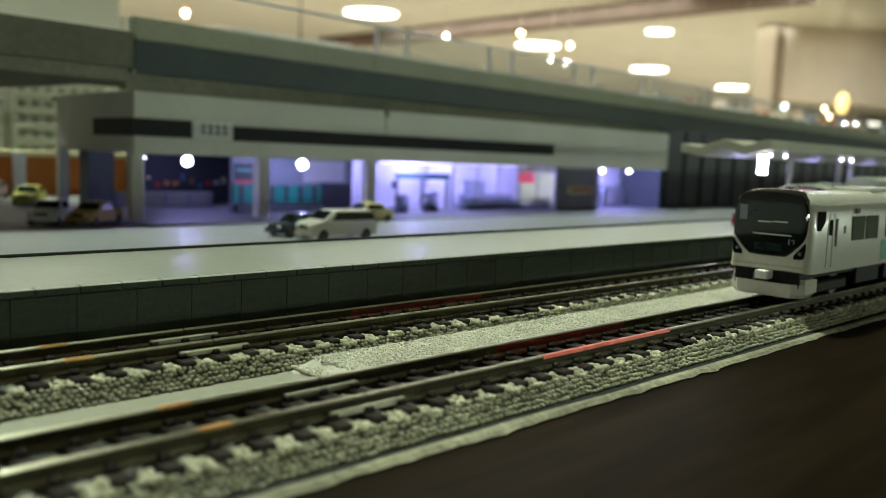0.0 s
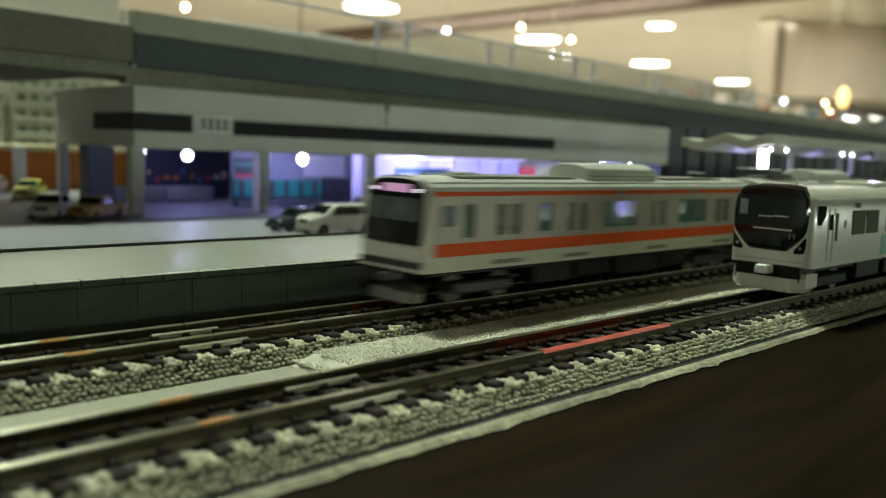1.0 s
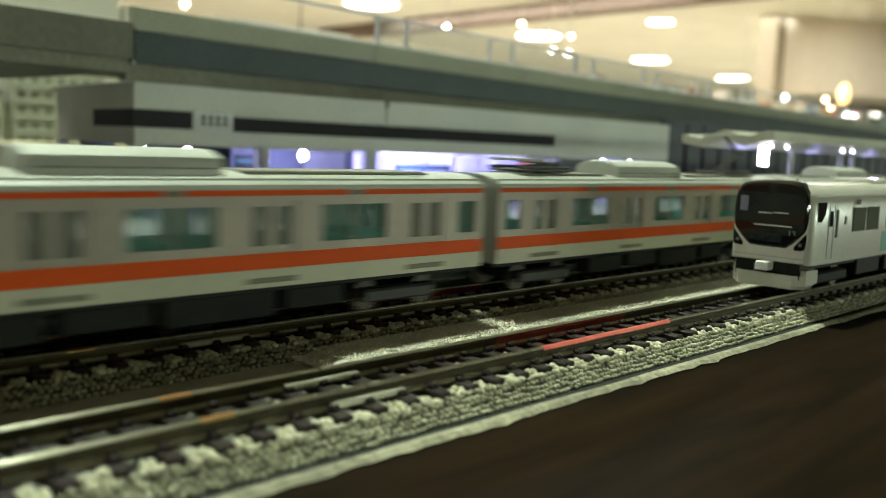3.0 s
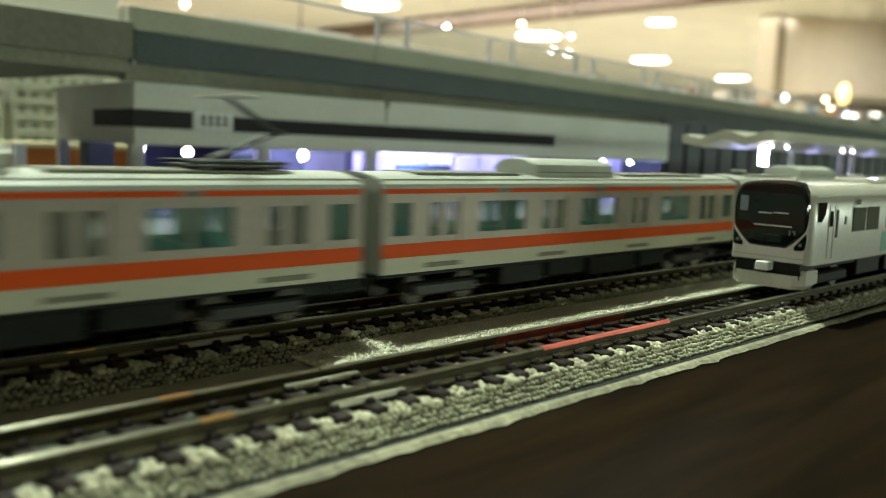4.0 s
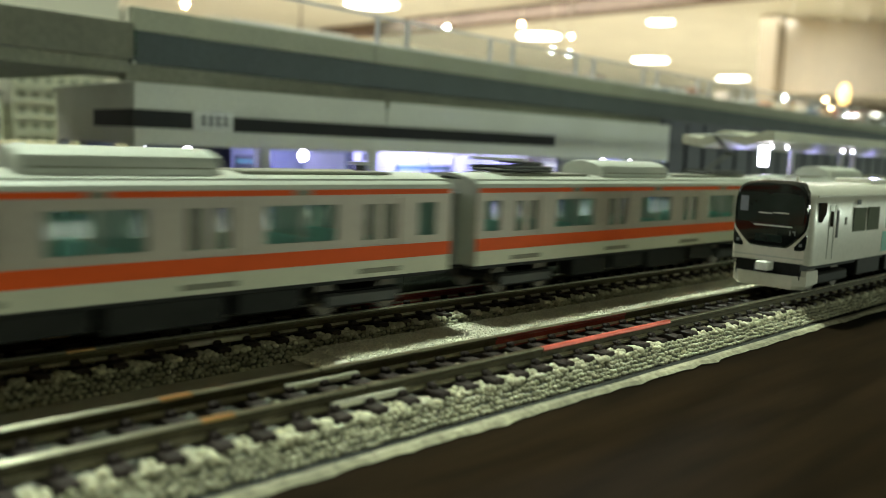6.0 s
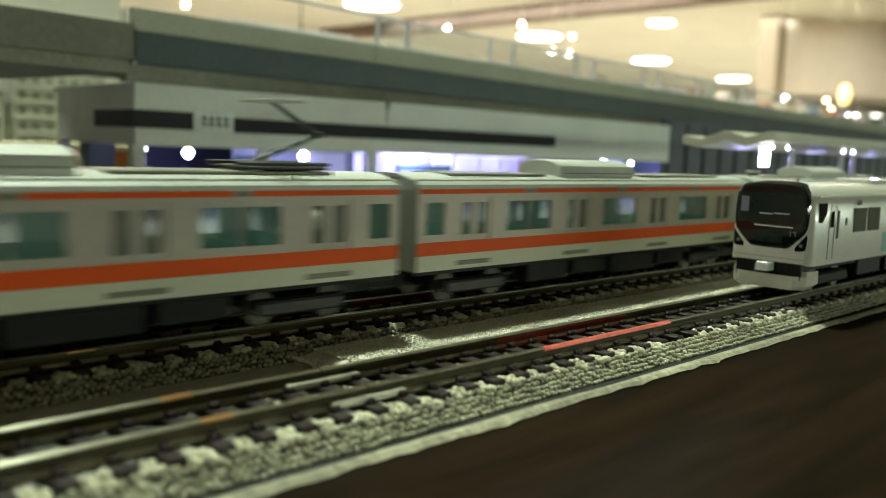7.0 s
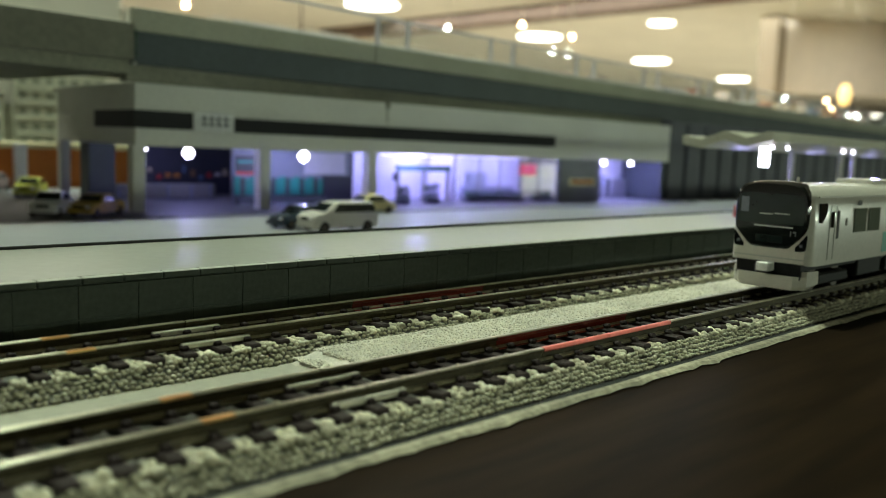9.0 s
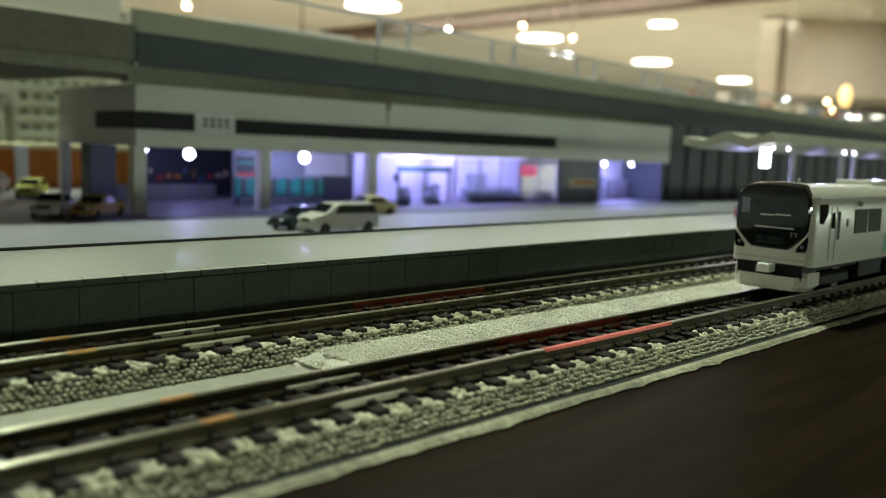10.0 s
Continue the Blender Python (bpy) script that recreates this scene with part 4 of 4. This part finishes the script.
HEAD = [(0.0, 298.0), (0.5, 204.8), (0.7, 167.3), (0.9, 128.5), (1.1, 88.6), (1.5, 8.0), (1.8, -52.0), (2.1, -112.4), (2.5, -190.0), (2.7, -228.0),
        (3.8, -413.5), (4.0, -447.5), (4.3, -493.0), (4.5, -523.0), (4.6, -541.0), (4.8, -583.0), (5.0, -626.0), (5.2, -671.0), (5.5, -735.2),
        (5.7, -775.5), (6.8, -953.5), (7.0, -982.0), (7.2, -1009.0), (7.5, -1052.0), (7.8, -1099.5), (8.1, -1156.0), (8.4, -1214.3), (8.7, -1271.8),
        (10.0, -1524.0)]


def build_train():
    home = mm(0, Y_FAR, 0)
    cabcar = build_commuter(True, home)
    midcar = build_commuter(False, home)
    midpan = copy_thing(midcar, home)
    midpan["label"] = "silver commuter train middle car with orange band and raised pantograph"
    add_pantograph(midpan, CAR_L - 21, True)
    add_pantograph(midpan, 21, False)
    cars = []
    for k in range(10):
        if k == 0:
            ob = cabcar
        elif k in (5, 6, 9):
            ob = copy_thing(cabcar, home)
            for ch in ob.children_recursive:
                if ch.name.startswith("destination"):
                    ch.data = ch.data.copy()
                    ch.data.materials[0] = M_HALLDARK
                    ch["label"] = "dark destination display"
                elif ch.name.startswith("headlight"):
                    ch.data = ch.data.copy()
                    ch.data.materials[0] = M_LAMPWHITE
                    ch["label"] = "unlit headlight"
        elif k == 1:
            ob = midpan
        elif k in (3, 7):
            ob = copy_thing(midpan, home)
        elif k == 2:
            ob = midcar
        else:
            ob = copy_thing(midcar, home)
        cars.append((k, ob))
    return cars


# ---- the standing white express train ----
def build_express():
    c = thing("express_train_car", "cream-white express end car with rounded black cab window", "train car", at=mm(192.5, Y_NEAR, 0))
    L = 138.0
    W = 9.75

    def ring(x, k, zt, zb=7.0):
        half = [(W * k, zb), (W * k * 1.0, 11.0), (W * k, 15.0), (W * k * 0.99, 18.0), (W * k * 0.965, 20.8), (W * k * 0.94, 22.2), (W * k * 0.90, zt - 2.2),
                (W * k * 0.83, zt - 1.3), (W * k * 0.73, zt - 0.65), (W * k * 0.58, zt - 0.2), (W * k * 0.35, zt)]
        return [(x, -y, z) for y, z in half] + [(x, y, z) for y, z in half[::-1]]
    part("body", loft(bmesh.new(), [ring(-2.2, 0.85, 24.4, 7.4), ring(-1.8, 0.895, 24.8, 7.1), ring(-0.9, 0.95, 25.1), ring(0.6, 0.98, 25.2), ring(2.6, 1.0, 25.2),
                                    ring(L, 1.0, 25.2)]), M_WHITE, c, "glossy cream-white body shell", smooth=40)
    # black front mask, wrapped on the nose and over the brow
    half = [(3.6, 10.5), (4.9, 10.7), (8.2, 14.0), (8.8, 15.2), (8.95, 17.0), (8.9, 20.8), (8.5, 23.0), (7.6, 24.4), (6.2, 25.3), (3.5, 25.8)]
    f = rounded([(-y, z) for y, z in half] + [(y, z) for y, z in half[::-1]], 1)
    f = [(y * 0.975, z) for y, z in f]

    def brow(z):
        return max(0.0, z - 24.5) * 1.7
    bm = loft(bmesh.new(), [[(-0.6 + 2 * brow(z), y, z) for y, z in f], [(-2.25 + brow(z), y * 0.99, z) for y, z in f],
                            [(-2.55, y * 0.955, 10.85 + (z - 10.5) * 0.935) for y, z in f]])
    mask = part("cab_mask", bm, M_DARKGLASS, c, "rounded black cab mask", smooth=25)
    w = rounded([(-7.3, 16.0), (-7.9, 16.4), (-8.0, 20.5), (-7.5, 22.4), (-6.8, 22.9), (6.8, 22.9), (7.5, 22.4), (8.0, 20.5), (7.9, 16.4), (7.3, 16.0)], 1)
    part("windscreen", loft(bmesh.new(), [[(-2.5, y, z) for y, z in w], [(-2.64, y * 0.99, z) for y, z in w]]), M_SCREEN, mask, "greenish-black windscreen")
    for y0, y1, z0 in ((-4.4, -0.9, 18.3), (-0.6, 2.6, 18.1)):
        part("sun_visor", B(-2.78, -2.66, y0, y1, z0, z0 + 0.28), M_SIGN, mask)
    part("wiper", B(-2.85, -2.66, -5.4, 3.6, 15.3, 15.6), M_SIGN, mask, "long pale wiper")
    part("wiper", B(-2.85, -2.66, -4.6, 4.4, 15.75, 15.9), M_UNDERGREY, mask)
    bm = B(-2.72, -2.62, -5.1, -4.85, 13.5, 14.7)
    box(bm, -2.72, -2.62, -6.2, -5.5, 14.3, 14.6)
    box(bm, -2.72, -2.62, -6.2, -5.95, 13.6, 14.3)
    part("emblem", bm, M_CONC2, mask, "pale grey emblem")
    part("route_display", B(-2.66, -2.56, -3.2, 3.2, 11.7, 13.4, 0.04), M_SCREEN, mask)
    # pale patch painted in as a reflection on the windscreen glass
    part("cab_panel", B(-2.72, -2.66, 5.3, 7.2, 18.4, 21.9), M_LOBBYBLUE, mask, "pale patch painted as a reflection in the windscreen")
    for s in (-1, 1):
        t = rounded([(s * 5.5, 10.2), (s * 8.3, 10.3), (s * 8.6, 11.0), (s * 8.7, 14.2), (s * 8.3, 13.6)], 1)
        bm = loft(bmesh.new(), [[(-1.2, y, z) for y, z in t], [(-2.34, y * 0.985, z) for y, z in t]])
        hl = part("headlight", bm, M_DARKGLASS, c, "dark angular headlight glass")
        part("lens", B(-2.4, -2.3, s * 7.4 - 0.35, s * 7.4 + 0.35, 11.2, 11.9, 0.05), M_CONC2, hl)
    part("bumper_line", B(-2.35, -1.9, -8.2, 8.2, 8.2, 8.5), M_ROOF, c)
    # coupler and skirt
    part("coupler", B(-5.0, -1.0, -1.5, 1.5, 5.2, 7.3, 0.25), M_LAMPWHITE, c, "bright metal coupler cover")
    part("coupler_pocket", B(-1.9, 2, -7.6, 7.6, 3.6, 7.3), M_UNDER, c)
    part("brake_hose", rod(bmesh.new(), (-2.4, 2.6, 4.4), (-2.4, 2.6, 6.4), 0.3, 8), M_CONC2, c)
    outer = [(4.5, -9.2), (-0.6, -8.7), (-2.9, -6.4), (-2.9, 6.4), (-0.6, 8.7), (4.5, 9.2)]
    inner = [(4.5, 8.5), (-0.2, 8.0), (-2.2, 5.9), (-2.2, -5.9), (-0.2, -8.0), (4.5, -8.5)]
    sk = outer + inner
    low = [(x + (0.5 if x < 0 else -0.8), y * 0.94) for x, y in sk]
    bm = loft(bmesh.new(), [[(x, y, 1.3 + (0.9 if x > 3 else 0)) for x, y in low], [(x, y, 2.2 + (0.5 if x > 3 else 0)) for x, y in sk], [(x, y, 4.5) for x, y in sk]])
    for s in (-1, 1):
        loft(bm, [[(x, s * y, z) for x, y in ((-1.2, 7.5), (-0.6, 8.65), (4.4, 9.15), (4.4, 8.6), (-0.2, 8.0))] for z in (4.45, 5.7)])
    part("skirt", bm, M_WHITE, c, "white snow-plough skirt", smooth=30)
    # side
    for s in (-1, 1):
        yo = s * W

        def pane(nm, x0, x1, z0, z1, m, d=0.1):
            return part(nm, B(x0, x1, min(yo, yo + s * d) - 0.12, max(yo, yo + s * d) + 0.02, z0, z1, 0.05), m, c)
        bm = bmesh.new()
        t = [(1.0, 16.8), (1.2, 21.2), (4.8, 21.2), (4.8, 18.8), (2.6, 16.8)]
        loft(bm, [[(x, yo - s * 0.6, z) for x, z in t], [(x, yo + s * 0.04, z) for x, z in t]])
        part("cab_window", bm, M_DARKGLASS, c)
        pane("door_window", 7.4, 8.8, 15.6, 19.2, M_DARKGLASS)
        pane("handrail", 11.0, 12.2, 12.9, 19.4, M_UNDERGREY, 0.03)
        pane("badge", 16.2, 17.2, 15.8, 17.6, M_STEP, 0.03)
        for x in (6.6, 9.6):
            pane("door_seam", x, x + 0.07, 8.2, 20.6, M_ROOF, 0.01)
        for x in (21.2, 30.5, 44, 53.5, 67, 76.5):
            w = pane("window", x, x + 7.8, 13.9, 19.7, M_EXGLASS)
            w["label"] = "square tinted window"
        part("side_plate", B(23, 25.4, min(yo, yo + s * 0.08), max(yo, yo + s * 0.08), 20.4, 21.6), M_UNDERGREY, c)
        part("band", B(42, L, min(yo, yo + s * 0.06), max(yo, yo + s * 0.06), 8.0, 13.2), M_TEAL, c, "teal colour block")
        part("rain_gutter", B(1, L, s * 9.2 - 0.15, s * 9.2 + 0.15, 22.4, 22.8), M_WHITE, c)
    for x0, x1 in ((32, 48), (52, 66), (70, 84), (86, 100)):
        part("equipment_box", B(x0, x1, -7.8, 7.8, 2.2, 6.9, 0.3), M_UNDER, c)
    part("underframe", B(2, L, -7.2, 7.2, 5.6, 7.0), M_UNDER, c)
    for x in (17.0, L - 19.0):
        bg = part("bogie", B(x - 9.5, x + 9.5, -6.4, 6.4, 2.6, 4.6, 0.4), M_UNDER, c)
        for s in (-1, 1):
            part("side_frame", B(x - 9, x + 9, s * 7.2 - 0.6, s * 7.2 + 0.6, 1.8, 4.6, 0.5), M_UNDER, bg)
            for dx in (-7, 7):
                part("wheel", rod(bmesh.new(), (x + dx, s * 4.5, 2.9), (x + dx, s * 5.3, 2.9), 2.85, 18), M_WHEEL, bg)
    part("roof_cooler", B(46, 72, -5, 5, 25.0, 26.3, 0.5, 2), M_WHITE, c, "white roof cooler")
    part("antenna", rod(bmesh.new(), (3.5, -3, 25.2), (3.5, -3, 26.8), 0.35, 8), M_WHITE, c)


# ---- the hall round the layout ----
def build_hall():
    def slab(name, x0, x1, y0, y1, z0, z1, m, label, cat):
        return tagged(part(name, B(x0 * 1000, x1 * 1000, y0 * 1000, y1 * 1000, z0 * 1000, z1 * 1000), m), label, cat, kind="structure")
    slab("floor", -6, 40, -6, 16, -1.0, -0.95, M_FLOOR, "brown hall floor", "floor")
    # Unseen dark sheets and walls, added to cut bounced light on the layout.
    slab("carpet", -6, 4.5, -6, 2.9, -0.946, -0.94, M_FILLCUT, "unseen dark floor sheet added to cut bounced light", "carpet")
    slab("ceiling", -6, 40, -6, 16, 1.52, 1.6, M_CEIL, "cream hall ceiling", "ceiling")
    slab("ceiling_panel", -6, 4.5, -6, 2.9, 1.505, 1.516, M_FILLCUT, "unseen dark ceiling sheet added to cut bounced light", "ceiling")
    slab("wall_north", -6, 40, 16, 16.2, -0.95, 1.52, M_WALL, "beige hall wall", "wall")
    slab("wall_south", -6, 40, -6.2, -6, -0.95, 1.52, M_FILLCUT, "unseen hall wall kept dark to cut bounced light", "wall")
    slab("wall_west", -6.2, -6, -6, 16, -0.95, 1.52, M_FILLCUT, "unseen hall wall kept dark to cut bounced light", "wall")
    slab("wall_east", 40, 40.2, -6, 16, -0.95, 1.52, M_WALL, "beige hall wall", "wall")
    slab("wall_plinth", -0.9, 2.6, -0.6, 1.5, -0.95, -0.04, M_WOOD, "dark wooden cabinet under the layout", "cabinet")
    # The last four lie out of view, added to streak the rail heads.
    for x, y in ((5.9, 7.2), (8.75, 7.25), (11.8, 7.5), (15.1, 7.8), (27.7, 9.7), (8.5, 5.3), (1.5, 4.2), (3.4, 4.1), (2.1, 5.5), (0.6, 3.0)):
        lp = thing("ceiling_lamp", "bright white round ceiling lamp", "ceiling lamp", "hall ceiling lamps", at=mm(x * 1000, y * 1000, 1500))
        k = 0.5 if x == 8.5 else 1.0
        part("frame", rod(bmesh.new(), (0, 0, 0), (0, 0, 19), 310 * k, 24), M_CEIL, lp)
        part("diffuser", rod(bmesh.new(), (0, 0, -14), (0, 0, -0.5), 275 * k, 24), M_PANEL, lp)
    slab("beam", 6.9, 7.15, 3.0, 9.5, 1.38, 1.515, M_BEAM, "brown ceiling beam", "beam")
    slab("pillar", 8.73, 8.92, 4.05, 4.25, -0.95, 1.515, M_WALL2, "beige square pillar", "pillar")
    lin = slab("wall_lintel", 0.0, 3.6, 0.0, 0.15, 0.75, 1.515, M_WALL3, "beige lintel wall", "wall")
    lin.matrix_basis = mm(8930, 4130, 0, -44.6)
    for x, z, m in ((2.93, 0.598, M_SPOTW), (3.74, 0.574, M_SPOTW), (3.877, 0.573, M_SPOTW), (3.475, 0.682, M_SPOTO), (3.904, 0.668, M_SPOTO), (5.97, 0.5285, M_SPOTW),
                    (6.685, 0.5155, M_SPOTW), (7.98, 0.453, M_SPOTW), (8.2, 0.458, M_SPOTW), (7.48, 0.554, M_SPOTO), (7.6, 0.49, M_SPOTO), (1.57, 0.515, M_SPOTO)):
        sp = thing("spot_lamp", "small bright spotlight hanging on a thin rod", "spotlight", "hall spotlights", at=mm(x * 1000, 3000, z * 1000))
        part("bulb", ball(bmesh.new(), (0, 0, 0), 7 if m is M_SPOTW else 11, 12), m, sp, smooth=True)
        part("rod", rod(bmesh.new(), (0, 0, 14), (0, 0, 1520 - z * 1000), 2.0, 6), M_WALL, sp)
    lan = thing("lantern", "tall glowing amber paper lantern", "lantern", at=mm(8550, 3260, 400))
    part("shade", ball(bmesh.new(), (0, 0, 275), 56, 20, (1, 1, 1.9)), M_LANTERN, lan, smooth=True)
    part("stand", rod(bmesh.new(), (0, 0, 0), (0, 0, 180), 30, 12), M_BEAM, lan)
    sh = thing("shelf_unit", "tall white shop shelf unit with dark goods on it", "shelf", at=mm(700, 3000, -950))
    part("body", B(0, 640, 30, 340, 0, 1760, 5), M_SHELF, sh)
    for z in (1180, 1340, 1500, 1660):
        part("shelf_board", B(0, 640, 0, 29, z, z + 18, 2), M_SHELF, sh)
    lc = thing("low_cabinet", "low white cabinet beside the shelf unit", "cabinet", at=mm(1345, 3000, -950))
    part("body", B(0, 262, 0, 330, 0, 1400, 5), M_SHELF, lc)
    part("top", B(-5, 270, -8, 338, 1401, 1424, 3), M_SHELF, lc)
    dc = thing("display_case", "flat white display case at the end of the counter", "display case", at=mm(1800, 3190, 400))
    part("case", B(0, 700, 0, 420, 0.5, 100, 5), M_SHELF, dc)
    part("lid", B(-8, 708, -8, 428, 101, 118, 4), M_SHELF, dc)
    cd = thing("hanging_cord", "thin black cord hanging from the ceiling", "cord", at=mm(2085, 3000, 0))
    part("cable", rod(bmesh.new(), (0, 0, 500), (0, 0, 1520), 3.2, 8), M_BEAM, cd)
    part("plug", rod(bmesh.new(), (0, 0, 486), (0, 0, 500), 7, 10), M_BEAM, cd)
    for x0, w, h, m, label in ((2560, 860, 118, GOODS[5], "long tan slatted display crate on the counter"), (3520, 700, 46, GOODS[0], "low red tray on the counter")):
        cr = thing("display_crate", label, "crate", at=mm(x0, 3190, 400))
        part("panel", B(0, w, 0, 300, 0.5, h, 4), m, cr)
        for i in range(int(w // 43)):
            part("slat", B(i * 43 + 6, i * 43 + 34, -6, -0.3, 2, h - 4, 1), m, cr)
    ct = thing("display_counter", "long brown shop display counter", "counter", at=mm(0, 3200, 0))
    part("body", B(1800, 9500, 0, 600, -950, 360, 6), M_BEAM, ct)
    part("top", B(1780, 9520, -20, 620, 361, 400, 6), M_CREAM, ct)
    rng = random.Random(21)
    x = 4280.0
    while x < 9300:
        w, h, d = rng.uniform(60, 200), rng.uniform(40, 150), rng.uniform(80, 200)
        bx = thing("goods_box", "coloured cardboard goods box on the counter", "box", "boxes on the counter", at=mm(x, 3230 + rng.uniform(0, 150), 400))
        part("carton", B(0, w, 0, d, 0, h, 3), rng.choice(GOODS), bx)
        part("lid", B(-1, w + 1, -1, d + 1, h + 0.5, h + 8, 2), rng.choice(GOODS), bx)
        x += w + rng.uniform(10, 120)


def build_far_model_town():
    ow = thing("long_shed", "long orange-walled model shed with a cream cornice", "building")
    part("wall", B(40, 420, 560, 600, Z_BOARD, 19.3, 0.4), M_ORANGEWALL, ow)
    part("cornice", B(38, 422, 557, 602, 19.4, 22.8, 0.4), M_CREAM, ow)
    for x in (176, 330):
        part("pillar", B(x, x + 6.5, 545, 551, Z_BOARD, 22, 0.3), M_LOBBY, ow)
    for x0, x1, y, h in ((90, 236, 760, 58), (250, 330, 780, 92), (345, 470, 800, 70)):
        bl = thing("model_block", "pale cream model apartment block with rows of windows",
                   "building", "model blocks", at=mm(0, y, 0))
        part("wall", B(x0, x1, 0, 60, Z_BOARD, h, 0.5), M_PALEBLD, bl)
        part("roof", B(x0 - 1, x1 + 1, -1, 61, h + 0.1, h + 2.5, 0.3), M_CONC, bl)
        z = 4.0
        while z < h - 10:
            x = x0 + 5
            while x < x1 - 8:
                w = part("window", B(x, x + 6, -0.5, 0.05, z, z + 7), M_CONC, bl)
                part("sill", B(x - 0.5, x + 6.5, -1.2, -0.05, z - 1, z - 0.1), M_CONC, w)
                x += 11
            part("balcony", B(x0 + 2, x1 - 2, -2.6, -1.3, z - 3, z + 1.2, 0.2), M_PALEBLD, bl)
            z += 13


build_base()
build_hall()
build_far_model_town()
build_platform()
build_station()
build_deck()
build_far_wall()
build_canopy()
build_cars()
build_express()
TRAIN = build_train()
build_gravel()
build_ballast(Y_NEAR, 11)
build_ballast(Y_FAR, 12)
build_track("near_track", Y_NEAR, "near model railway track with brown sleepers")
build_track("far_track", Y_FAR, "far model railway track with brown sleepers")


def motions():
    for k, ob in TRAIN:
        back = k in (5, 9)
        rows = []
        for t, h in HEAD:
            x = h + 2.5 + PITCH_X * k + {0: -2.6, 5: -1.0, 6: -2.8}.get(k, 0.0)
            rows.append((t, mm(x + CAR_L if back else x, Y_FAR, 0, 180 if back else 0)))
        walk(ob, rows)


motions()
